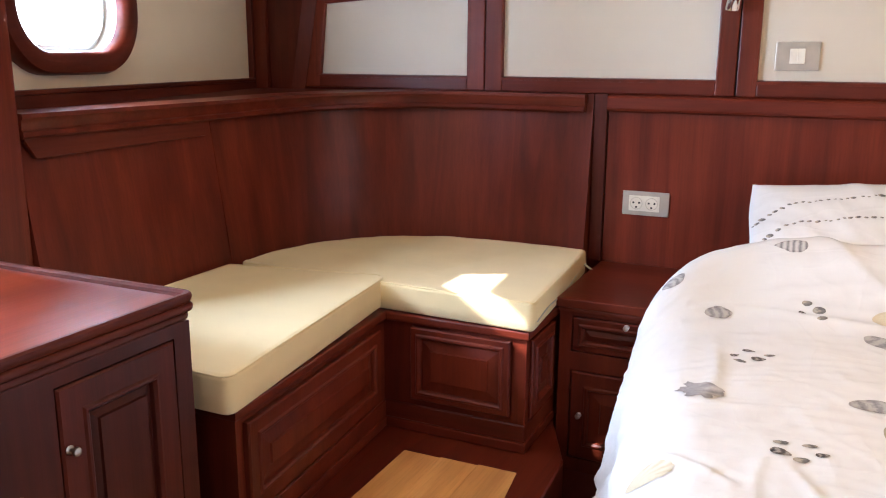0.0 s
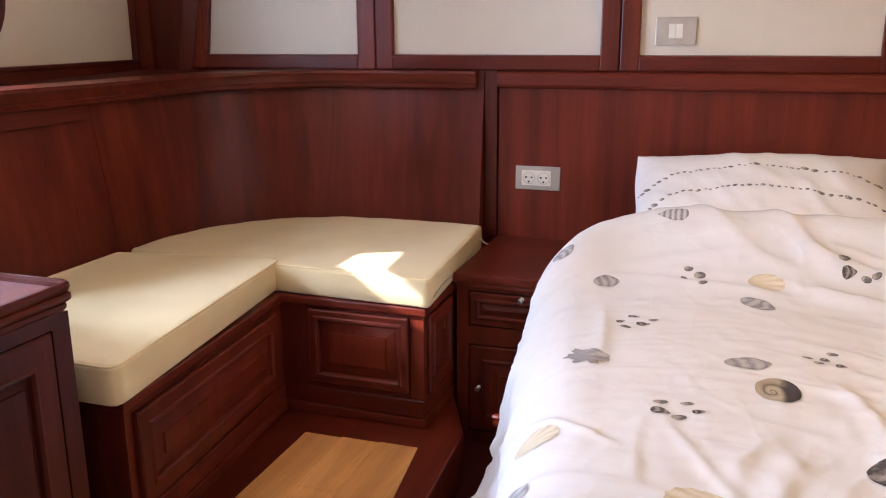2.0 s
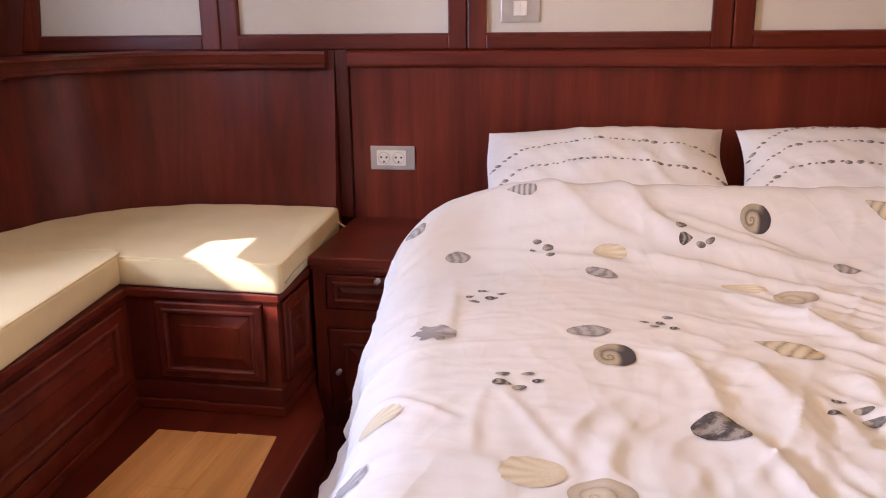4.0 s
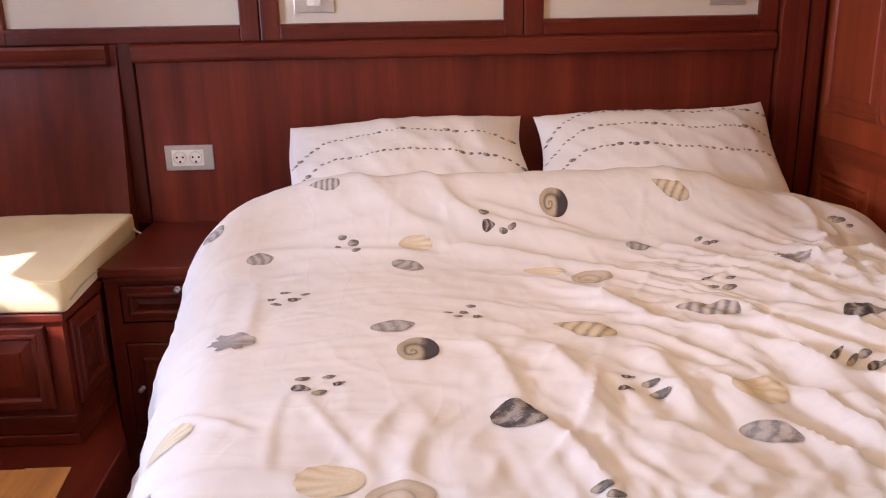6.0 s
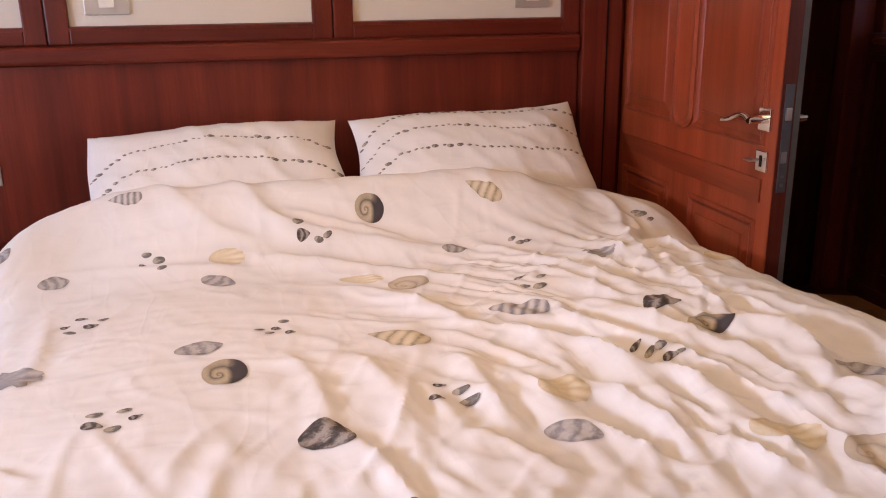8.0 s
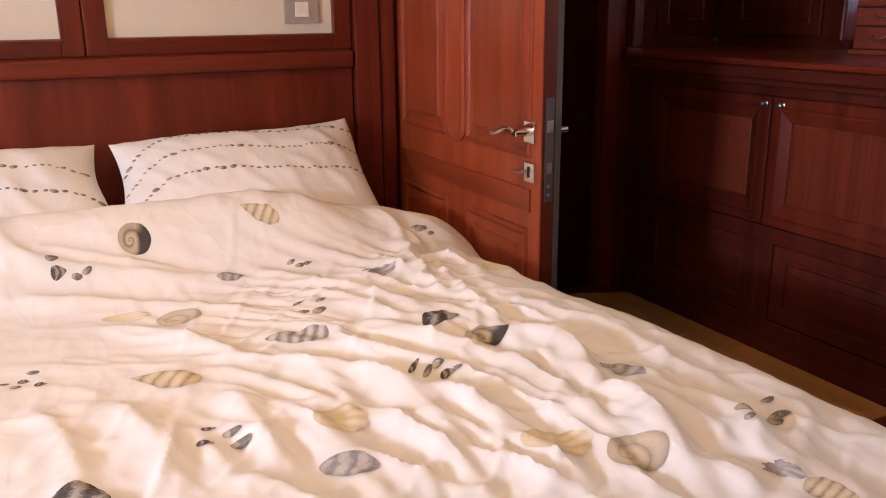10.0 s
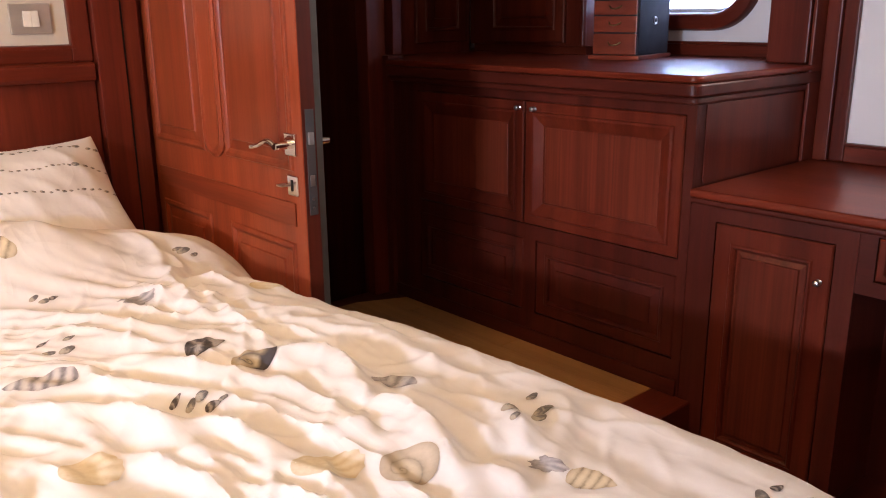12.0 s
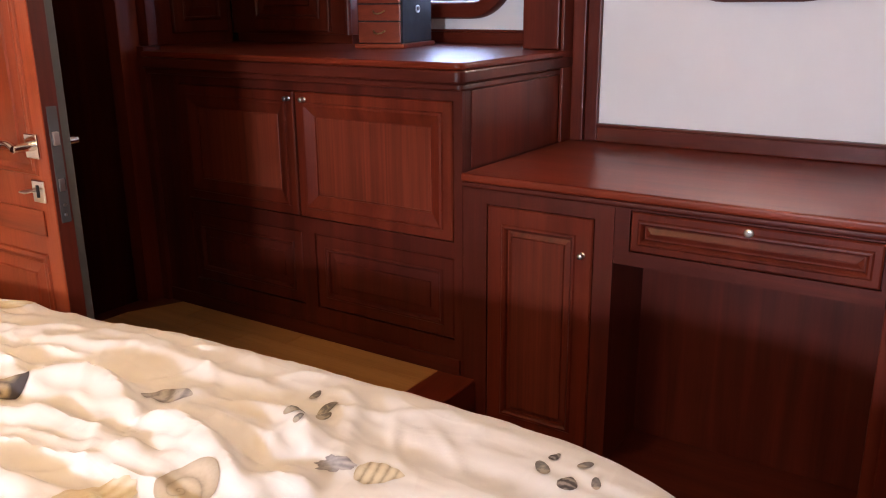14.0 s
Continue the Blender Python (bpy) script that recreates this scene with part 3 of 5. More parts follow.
def corner_seat():
    s = thing("corner_seat", (-1.0, 1.9, 0), "L-shaped mahogany corner seat with panelled base and curved backrest", "seat")
    lo, hi = seat_curve(0.568, 0.565, -1.428), seat_curve(0.642, 0.622, -1.502)
    for name, i0, i1, label in (("backrest_panel", 0, 12, "flat backrest panel with a chamfered valance"), ("backrest_panel", 12, len(lo) - 1, "curved backrest panel")):
        bm = bmesh.new()
        rows = []
        for i in range(i0, i1 + 1):
            a, b = Vector((*lo[i], 0.34)), Vector((*hi[i], 0.90 + drop(hi[i][1])))
            nb = (lo[min(i + 1, len(lo) - 1)][0] - lo[max(i - 1, 0)][0], lo[min(i + 1, len(lo) - 1)][1] - lo[max(i - 1, 0)][1])
            nn = Vector((nb[1], -nb[0], 0)).normalized()
            rows.append([bm.verts.new(p) for p in (a, a.lerp(b, 0.33), a.lerp(b, 0.66), b, b - nn * 0.022, a - nn * 0.022)])
        for p, q in zip(rows, rows[1:]):
            for k in range(6):
                bm.faces.new((p[k], p[(k + 1) % 6], q[(k + 1) % 6], q[k]))
        bm.faces.new(rows[0])
        bm.faces.new(list(reversed(rows[-1])))
        part(name, bm, MAHOG[2], s, label, True)
    # shallow valance under the capping rail along the hull, chamfered at its end
    bm = bmesh.new()
    rows = []
    for y, deep in ((1.075, 0.004), (1.098, 0.046), (1.69, 0.040), (1.715, 0.004)):
        z0, z1 = 0.888 + drop(y) - deep, 0.892 + drop(y)
        rows.append([bm.verts.new((-1.501 + o + (0.895 - z) * 0.134, y, z)) for z, o in ((z0, 0.001), (z1, 0.001), (z1, 0.016), (z0 + 0.003, 0.016), (z0, 0.013))])
    for p, q in zip(rows, rows[1:]):
        for k in range(5):
            bm.faces.new((p[k], p[(k + 1) % 5], q[(k + 1) % 5], q[k]))
    bm.faces.new(rows[0])
    bm.faces.new(list(reversed(rows[-1])))
    part("valance", bm, MAHOG[1], s)
    seam = bmesh.new()
    rows = [[Vector((-1.428 - 0.074 * f + o, 1.735 + dy, 0.34 + 0.545 * f)) for o, dy in ((0.0008, 0), (0.0022, 0), (0.0022, 0.006), (0.0008, 0.006))] for f in (0.1, 1.0)]
    part("panel_seam", loops(seam, rows, True, True), MAHOG[2], s)
    ledge = [(x - 0.02, y + (0.02 if x > -1.4 else 0)) for x, y in hi] + [(-0.545, 2.497), (-1.865, 2.497), (-1.588, 1.065)]
    bm = prism(ledge, 0.925, 0.944, 0.0)
    for v in bm.verts:
        v.co.z += drop(v.co.y)
    part("ledge", bm, MATT, s)
    prof = [(-0.012, -0.006), (0.028, -0.006), (0.034, 0.0), (0.034, 0.010), (0.029, 0.014), (0.031, 0.036), (0.036, 0.042), (0.034, 0.052), (-0.06, 0.056), (-0.06, 0.0)]
    part("capping_rail", sweep([(x, y, 0.897 + drop(y)) for x, y in hi], prof), MAHOG[0], s, "", True)
    # end board where the backrest meets the headboard
    bm = bmesh.new()
    rings = []
    for x in (-0.534, -0.512):
        rings.append([Vector((x, 2.405, 0.34)), Vector((x, 2.466, 0.895)), Vector((x, 2.475, 0.95)), Vector((x, 2.4765, 0.95)), Vector((x, 2.4765, 0.34))])
    part("end_board", loops(bm, rings, True, True), MAHOG[2], s)
    # Filler in dark wood: the narrow gap's shade put into its colour.
    part("filler", box(-0.509, -0.466, 2.468, 2.4975, 0.39, 0.952, bevel=0.003), STAIN_SHADE[2], s)
    # base
    part("base", prism([(-1.47, 1.00), (-0.850, 1.00), (-0.908, 1.745), (-0.475, 1.745), (-0.475, 2.47), (-1.47, 2.47)], 0.0, 0.33, 0.0), MAHOG[2], s)
    part("seat_board", prism([(-1.47, 0.985), (-0.836, 0.985), (-0.894, 1.73), (-0.462, 1.73), (-0.462, 2.40), (-1.47, 2.40)], 0.331, 0.356, 0.005, 2), MAHOG[0], s)
    part("plinth", prism([(-1.47, 0.992), (-0.840, 0.992), (-0.898, 1.736), (-0.467, 1.736), (-0.467, 2.0), (-1.47, 2.0)], 0.001, 0.03, 0.004, 2), MAHOG[0], s)
    part("skirt", prism([(-1.47, 0.994), (-0.843, 0.994), (-0.901, 1.739), (-0.470, 1.739), (-0.470, 2.0), (-1.47, 2.0)], 0.031, 0.082, 0.003, 1), MAHOG[0], s)
    raised_door(s, (-0.815, 1.7445, 0.104), (1, 0, 0), 0.301, 0.218, "front_panel", 0.018, 0.021, field=0.030)
    raised_door(s, (-0.8515, 1.025, 0.100), (-0.0776, 0.997, 0), 0.665, 0.214, "front_panel", 0.016, 0.036)
    raised_door(s, (-0.4745, 1.775, 0.092), (0, 1, 0), 0.20, 0.228, "front_panel", 0.012, 0.03)
    part("corner_stile", box(-0.511, -0.471, 1.7415, 1.7455, 0.083, 0.330, bevel=0.0015), MAHOG[2], s)


corner_seat()


def rounded(outline, radii, seg=6):
    out = []
    n = len(outline)
    for i, p in enumerate(outline):
        r = radii[i]
        if r <= 0:
            out.append(p)
            continue
        p = Vector(p)
        a, b = (Vector(outline[i - 1]) - p).normalized(), (Vector(outline[(i + 1) % n]) - p).normalized()
        p0, p1 = p + a * r, p + b * r
        for k in range(seg + 1):
            t = k / seg
            q = p0 * (1 - t) ** 2 + p * 2 * t * (1 - t) + p1 * t ** 2
            out.append((q.x, q.y))
    return out


def cushion_mesh(outline, z0, z1, puff=0.006):
    """A boxed cushion: a border with rounded edges, slightly domed on top."""
    c = Vector((sum(p[0] for p in outline) / len(outline), sum(p[1] for p in outline) / len(outline)))
    bm = bmesh.new()
    n = len(outline)
    nrm = []
    for i in range(n):
        e = Vector(outline[(i + 1) % n]) - Vector(outline[i - 1])
        nrm.append(Vector((e.y, -e.x)).normalized())
    area = sum(outline[i][0] * outline[(i + 1) % n][1] - outline[(i + 1) % n][0] * outline[i][1] for i in range(n))
    sgn = 1 if area > 0 else -1
    rings = []
    h = z1 - z0
    for inset, f in ((0.008, 0.0), (0.001, 0.04), (-0.003, 0.10), (-0.0045, 0.5), (-0.0035, 0.87), (-0.003, 0.925), (0.0005, 0.965), (0.005, 0.99), (0.011, 1.0)):
        ring = []
        for p, q in zip(outline, nrm):
            w = Vector(p) - q * sgn * inset
            wob = 0.0022 * math.sin(w.x * 23 + w.y * 17 + f * 3)
            ring.append(Vector((w.x, w.y, z0 + h * f + (wob if f > 0.8 else 0))))
        rings.append(ring)
    loops(bm, rings, True, True)
    bmesh.ops.triangulate(bm, faces=[f for f in bm.faces if len(f.verts) > 4])
    return bm


def border_seam(outline, z, parent):
    """The sewn seam round the top of a boxed cushion."""
    pts = [(p[0], p[1], z + 0.0012 * math.sin(p[0] * 31 + p[1] * 27)) for p in outline]
    part("seam", tube(pts + [pts[0]], 0.0024, 6), CREAM, parent, "", True)


def soft_edges(ob):
    """Smooth shading everywhere but on the flat top and bottom."""
    ob.data.polygons.foreach_set("use_smooth", [abs(p.normal.z) < 0.995 for p in ob.data.polygons])
    return ob


def seat_cushions():
    back = [(x, y) for x, y in seat_curve(0.560, 0.555, -1.420) if y > 1.775]
    k = thing("seat_cushion", (-0.75, 2.0, 0.356), "cream fabric corner seat cushion with a zipped edge, sunlit", "cushion", "corner seat cushions")
    o = [(-0.90, 1.745), (-0.450, 1.724), (-0.498, 2.395)] + [p for p in reversed(back) if p[0] < -0.52] + [(-1.420, 1.765)]
    o = rounded(o, [0.012, 0.02, 0.015] + [0] * (len(o) - 3))
    soft_edges(part("cover", cushion_mesh(o, 0.357, 0.440), CREAM, k))
    border_seam(o, 0.4365, k)
    bm = tube([(-0.444 - 0.052 * t, 1.745 + 0.64 * t, 0.385 + 0.006 * math.sin(9 * t)) for t in [i / 24 for i in range(25)]], 0.0022, 6)
    part("zip", bm, plain("grey_zip", (0.42, 0.40, 0.36), 0.5), k, "grey zip", True)
    bm = box(-0.497, -0.490, 2.36, 2.385, 0.392, 0.398, bevel=0.001)
    tube([(-0.488, 2.36, 0.397), (-0.470, 2.345, 0.393), (-0.455, 2.338, 0.388)], [0.003, 0.0035, 0.002], 6, bm)
    part("zip_pull", bm, IVORY, k)
    k2 = thing("seat_cushion", (-1.17, 1.4, 0.356), "cream fabric seat cushion with a lightly soiled front edge", "cushion", "corner seat cushions")
    o = rounded([(-1.42, 1.03), (-1.42, 0.962), (-0.822, 0.955), (-0.928, 1.80), (-1.420, 1.70)], [0.0, 0.01, 0.03, 0.05, 0.01])
    soft_edges(part("cover", cushion_mesh(o, 0.357, 0.446), CREAM, k2))
    border_seam(o, 0.4425, k2)


seat_cushions()


def nightstand():
    t = thing("nightstand", (-0.27, 2.2, LOW), "small mahogany nightstand with drawer and door beside the bed", "nightstand")
    part("body", box(-0.455, 0.0, 2.0, 2.475, LOW, 0.359, bevel=0.002), MAHOG[2], t)
    part("top", box(-0.465, 0.01, 1.974, 2.477, 0.362, 0.390, bevel=0.006, seg=3), MAHOG[0], t, "polished top with rounded front edge")
    part("moulding", box(-0.46, 0.005, 1.979, 1.9995, 0.3485, 0.3615, bevel=0.004), MAHOG[0], t)
    holes = [(-0.4185, -0.0115, 0.2285, 0.3375), (-0.4185, -0.0115, -0.1085, 0.1715)]
    face_frame("face_frame", t, (-0.455, 2.0, LOW), (1, 0, 0), 0.455, 0.348 - LOW, [(a + 0.455, b + 0.455, c - LOW, d - LOW) for a, b, c, d in holes], 0.012, MAHOG[2])
    d = raised_door(t, (-0.415, 1.9995, 0.232), (1, 0, 0), 0.40, 0.102, "drawer", 0.016, 0.022, field=0.02)
    knob(d, (-0.258, 1.984, 0.325), (0, -1, 0))
    d = raised_door(t, (-0.415, 1.9995, -0.105), (1, 0, 0), 0.40, 0.273, "door", 0.016, 0.045)
    knob(d, (-0.385, 1.984, 0.036), (0, -1, 0))


nightstand()


# ---- desks under both hull sides ----
def desk(side, x_face, y0, fiddle):
    """side: +1 on starboard (faces -x), -1 on port. y0: the forward end. Fronts run aft from there."""
    s = side
    wall = DESK_HULL - 0.002 if s > 0 else HULL_L + 0.002
    u = (0, -1, 0) if s > 0 else (0, 1, 0)

    def X(d):                                            # d metres out of the face, into the cabin
        return x_face - s * d

    def bx(d0, d1, *rest, **k):
        a, b = sorted((X(d0), X(d1)))
        return box(a, b, *rest, **k)

    def front(ya, yb, z0, z1, **k):
        lo, hi = min(ya, yb), max(ya, yb)
        o = (X(-0.0005), hi if s > 0 else lo, z0)
        return raised_door(t, o, u, hi - lo, z1 - z0, **k)
    t = thing("desk", (x_face + s * 0.4, y0 - 0.6, LOW), "built-in mahogany desk with cupboard, shallow drawer and open knee space", "desk", "built-in desks")
    deep = abs(wall - x_face)
    part("cupboard", bx(0, -deep, y0 - 0.448, y0, LOW, 0.5725, bevel=0.003), STAIN_SHADE[2], t)
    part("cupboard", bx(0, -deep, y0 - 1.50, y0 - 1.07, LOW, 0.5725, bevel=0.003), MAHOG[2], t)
    # Knee space back in dark wood, its colour standing in for shade.
    part("back_board", bx(-0.215, -0.235, y0 - 1.07, y0 - 0.448, LOW, 0.5725, bevel=0), STAIN_SHADE[2], t)
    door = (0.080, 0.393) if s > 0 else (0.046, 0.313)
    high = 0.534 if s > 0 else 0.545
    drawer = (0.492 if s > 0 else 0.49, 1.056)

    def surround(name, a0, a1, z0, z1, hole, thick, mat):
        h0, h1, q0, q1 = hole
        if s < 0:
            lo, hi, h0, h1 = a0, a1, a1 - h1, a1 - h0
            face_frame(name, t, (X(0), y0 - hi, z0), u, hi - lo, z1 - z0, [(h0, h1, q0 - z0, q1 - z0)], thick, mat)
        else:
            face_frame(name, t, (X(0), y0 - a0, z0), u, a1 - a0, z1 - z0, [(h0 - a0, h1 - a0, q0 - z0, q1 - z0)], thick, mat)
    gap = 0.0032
    surround("face_frame", 0.0, 0.448, LOW, 0.5725, (door[0] - gap, door[1] + gap, LOW + 0.02 - gap, high + gap), 0.016, STAIN_SHADE[2])
    part("apron", bx(0, -0.02, y0 - 1.07, y0 - 0.448, 0.428, 0.5725, bevel=0.0), STAIN_SHADE[1], t)
    surround("apron_frame", 0.4485, 1.0695, 0.428, 0.5725, (drawer[0] - gap, drawer[1] + gap, 0.467 - gap, 0.569 + gap), 0.014, STAIN_SHADE[1])
    part("soffit", bx(-0.021, -0.2145, y0 - 1.07, y0 - 0.448, 0.553, 0.5725, bevel=0), MAHOG[1], t)
    # Port front in darker wood: its weaker light is put into the colour.
    d = front(y0 - door[0], y0 - door[1], LOW + 0.02, high, frame_mat=MAHOG[2] if s > 0 else STAIN_SHADE[2], panel_mat=RIBBON if s > 0 else STAIN_SHADE[2], fw=0.05, field=0.016)
    knob(d, (X(0.02), y0 - 0.367 if s > 0 else y0 - 0.3005, 0.437), (-s, 0, 0))
    d = front(y0 - drawer[0], y0 - drawer[1], 0.467, 0.569, name="drawer", fw=0.022, field=0.02, t=0.018)
    part("lock", lathe(((0.011, 0), (0.0115, 0.003), (0.009, 0.005), (0.004, 0.0055)), (X(0.017), y0 - 0.775, 0.553), (-s, 0, 0)), NICKEL, d, "round nickel lock", True)
    d = front(y0 - 1.10, y0 - 1.42, LOW + 0.02, 0.525, fw=0.05, field=0.016)
    knob(d, (X(0.02), y0 - 1.115, 0.49), (-s, 0, 0))
    # top with a moulded edge
    top_z = 0.618
    over = 0.030
    back = y0 - 1.52
    ya = y0 + (0.012 if s < 0 else -0.001)

    def slab(inset, z0, z1, bevel):
        e = X(over - inset)
        outline = [(wall, back), (e, back), (e, ya - (inset if s < 0 else 0)), (wall, ya - (inset if s < 0 else 0))]
        return prism(rounded(outline, [0, 0, 0.026 if s < 0 else 0.004, 0]), z0, z1, bevel, 3)
    if fiddle:
        part("top", slab(0.004, 0.6105, top_z, 0.003), MAHOG_TOP, t, "polished reddish mahogany top")
        part("edge_band", slab(0.0, 0.594, 0.610, 0.006), STAIN_SHADE[1], t)
    else:
        part("top", slab(0.0, 0.594, top_z, 0.008), MAHOG_TOP, t, "polished reddish mahogany top")
    part("edge_moulding", slab(0.007, 0.577, 0.5935, 0.006), STAIN_SHADE[1], t)
    part("cove", slab(0.012, 0.5728, 0.5765, 0.0), STAIN_SHADE[1], t)
    if fiddle:
        e, c = X(over), 0.026
        path = [(e, back + k * (ya - c - back) / 10, top_z) for k in range(10)]
        path += [(e - c + c * math.cos(a), ya - c + c * math.sin(a), top_z) for a in [math.pi / 2 * k / 8 for k in range(9)]]
        path += [(e - c + k * (wall - e + c) / 8, ya, top_z) for k in range(1, 9)]
        prof = [(-0.016, -0.004), (-0.002, -0.004), (0.001, 0.003), (0.0, 0.009), (-0.004, 0.0125), (-0.011, 0.0125), (-0.016, 0.008)]
        part("fiddle_rail", sweep(path, prof), STAIN_SHADE[1], t, "low raised rim round the top", True)
    return t


desk(1, 2.60, 1.100, False)
desk(-1, -0.885, 0.905, True)


def stool():
    t = thing("stool", (-1.03, 0.3, LOW), "small stool with a cream padded seat tucked under the desk", "stool")
    o = rounded([(-1.22, 0.12), (-0.83, 0.12), (-0.83, 0.515), (-1.22, 0.515)], [0.05] * 4)
    soft_edges(part("seat_pad", cushion_mesh(o, 0.325, 0.40), CREAM, t))
    part("seat_frame", box(-1.21, -0.84, 0.13, 0.505, 0.27, 0.324, bevel=0.004), MAHOG[0], t)
    for x in (-1.19, -0.86):
        for y in (0.15, 0.485):
            part("leg", lathe(((0.018, 0), (0.014, 0.03), (0.020, 0.30), (0.022, 0.42)), (x, y, LOW), (0, 0, 1), 12), MAHOG[2], t, "", True)


stool()


def bevelled_door(parent, o, u, w, h):
    """A door whose frame slopes in to a flat ribbon-striped panel."""
    rim = [(0, 0.001), (0, 0.016), (0.004, 0.020), (0.030, 0.020), (0.033, 0.0245), (0.040, 0.0255), (0.046, 0.0235), (0.074, 0.013), (0.0745, 0.0085)]
    d = part("door", loops(bmesh.new(), rect_rings(o, u, (0, 0, 1), w, h, rim), False), MAHOG[2], parent)
    part("panel", loops(bmesh.new(), rect_rings(o, u, (0, 0, 1), w, h, [(0.072, 0.009), (0.078, 0.009), (0.080, 0.0105)])), RIBBON, d)
    return d


def sideboard():
    t = thing("sideboard", (3.0, 1.75, 0), "tall mahogany sideboard with two panelled doors under a thick top", "sideboard")
    x = 2.60
    part("carcass", box(x, HULL_R - 0.002, 1.102, 2.392, LOW, 0.858, bevel=0.003), STAIN_SHADE[2], t)
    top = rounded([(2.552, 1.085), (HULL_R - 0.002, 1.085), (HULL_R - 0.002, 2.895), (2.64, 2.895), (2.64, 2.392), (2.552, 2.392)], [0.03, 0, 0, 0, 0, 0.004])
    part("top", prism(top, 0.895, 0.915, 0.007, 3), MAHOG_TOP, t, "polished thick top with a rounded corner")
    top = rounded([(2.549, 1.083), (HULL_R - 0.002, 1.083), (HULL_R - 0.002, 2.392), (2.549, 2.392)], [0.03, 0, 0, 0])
    # Edge mouldings darkened: shade under the top's overhang put into their colour.
    part("edge_moulding", prism(top, 0.859, 0.8945, 0.006, 2), STAIN_SHADE[1], t, "moulded edge band darkened for the overhang's shade")
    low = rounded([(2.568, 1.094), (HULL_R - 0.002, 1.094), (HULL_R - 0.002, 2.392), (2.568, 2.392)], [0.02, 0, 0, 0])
    part("edge_moulding", prism(low, 0.838, 0.8585, 0.006, 2), STAIN_SHADE[1], t)
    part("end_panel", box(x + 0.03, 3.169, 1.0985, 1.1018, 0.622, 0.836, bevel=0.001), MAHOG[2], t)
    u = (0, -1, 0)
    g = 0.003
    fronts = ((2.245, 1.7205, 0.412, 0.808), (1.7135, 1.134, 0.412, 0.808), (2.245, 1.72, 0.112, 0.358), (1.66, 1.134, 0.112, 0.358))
    face_frame("face_frame", t, (x, 2.392, LOW), u, 1.29, 0.858 - LOW, [(2.392 - a - g, 2.392 - b + g, c - LOW - g, d - LOW + g) for a, b, c, d in fronts], 0.015, STAIN_SHADE[2])
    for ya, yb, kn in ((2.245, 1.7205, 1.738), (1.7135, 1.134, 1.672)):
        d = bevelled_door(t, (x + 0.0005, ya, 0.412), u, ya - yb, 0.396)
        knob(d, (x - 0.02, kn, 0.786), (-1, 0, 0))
    # Lower fronts in darker wood: shade from the bed put into their colour.
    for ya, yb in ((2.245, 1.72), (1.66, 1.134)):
        raised_door(t, (x + 0.0005, ya, 0.112), u, ya - yb, 0.246, "drawer_front", 0.014, 0.04, STAIN_SHADE[2], STAIN_SHADE[2], field=0.03)
    part("plinth", box(x - 0.024, x - 0.0005, 1.11, 2.39, 0.001, 0.05, bevel=0.003), STAIN_SHADE[1], t)


sideboard()


def upper_cabinets():
    a = thing("wall_cabinet", (3.03, 2.75, 0.92), "narrow mahogany wall cabinet over the sideboard, beside the doorway", "cabinet", "cabinets above the sideboard")
    part("body", box(2.64, 3.196, 2.622, 2.895, 0.916, CEIL - 0.001, bevel=0.002), MAHOG[2], a)
    raised_door(a, (2.885, 2.6225, 0.96), (1, 0, 0), 0.285, 0.62, "door", 0.018, 0.05)
    b = thing("wall_cabinet", (3.33, 2.25, 0.92), "mahogany wall cabinet with a moulded door standing on the sideboard", "cabinet", "cabinets above the sideboard")
    part("body", box(3.20, HULL_R - 0.002, 1.99, 2.62, 0.95, CEIL - 0.001, bevel=0.003), MAHOG[2], b)
    part("plinth", box(3.225, HULL_R - 0.002, 2.00, 2.62, 0.916, 0.949, bevel=0), MAHOG[1], b)
    raised_door(b, (3.2005, 2.515, 0.962), (0, -1, 0), 0.435, 0.62, "door", 0.018, 0.05)
    part("corner_bead", lathe(((0.012, 0), (0.012, 0.9)), (3.20, 1.995, 0.951), (0, 0, 1), 12), MAHOG[2], b, "", True)


upper_cabinets()


def starboard_panelling():
    t = thing("hull_panelling", (HULL_R, 1.0, 0.62), "moulded mahogany frame round the white hull lining above the desk", "trim", "", "structure")
    x, w = HULL_R, DESK_HULL
    part("post", box(3.171, x - 0.0005, 1.086, 1.0975, 0.6185, CEIL - 0.001, bevel=0.003), MAHOG[2], t)
    part("post", box(3.171, x - 0.0005, 1.104, 1.235, 0.9165, CEIL - 0.001, bevel=0.005), MAHOG[2], t)
    part("board", box(x - 0.024, x - 0.0005, 1.236, 1.99, 0.9155, 0.957, bevel=0.004), MAHOG[1], t)
    part("bead", box(x - 0.03, x - 0.0005, 1.236, 1.99, 0.9575, 0.967, bevel=0.003), MAHOG[1], t)
    part("stile", box(w - 0.034, w - 0.0005, 1.040, 1.0855, 0.6185, CEIL - 0.001, bevel=0.004), MAHOG[2], t)
    part("stile", box(w - 0.018, w - 0.0005, 0.995, 1.0395, 0.6185, CEIL - 0.001, bevel=0.004), MAHOG[2], t)
    part("rail", box(w - 0.018, w - 0.0005, -0.42, 0.9945, 0.6185, 0.668, bevel=0.004), MAHOG[1], t)
    part("bead", box(w - 0.026, w - 0.0005, -0.42, 0.9945, 0.6685, 0.678, bevel=0.003), MAHOG[1], t)


starboard_panelling()


# ---- bed ----
def duvet_left(y):
    t = max(0.0, min(1.0, (y - 0.75) / 1.1))
    return -0.045 - 0.140 * t * t * (3 - 2 * t)


BED_R, BED_FOOT, BED_HEAD = 1.75, -0.02, 2.25


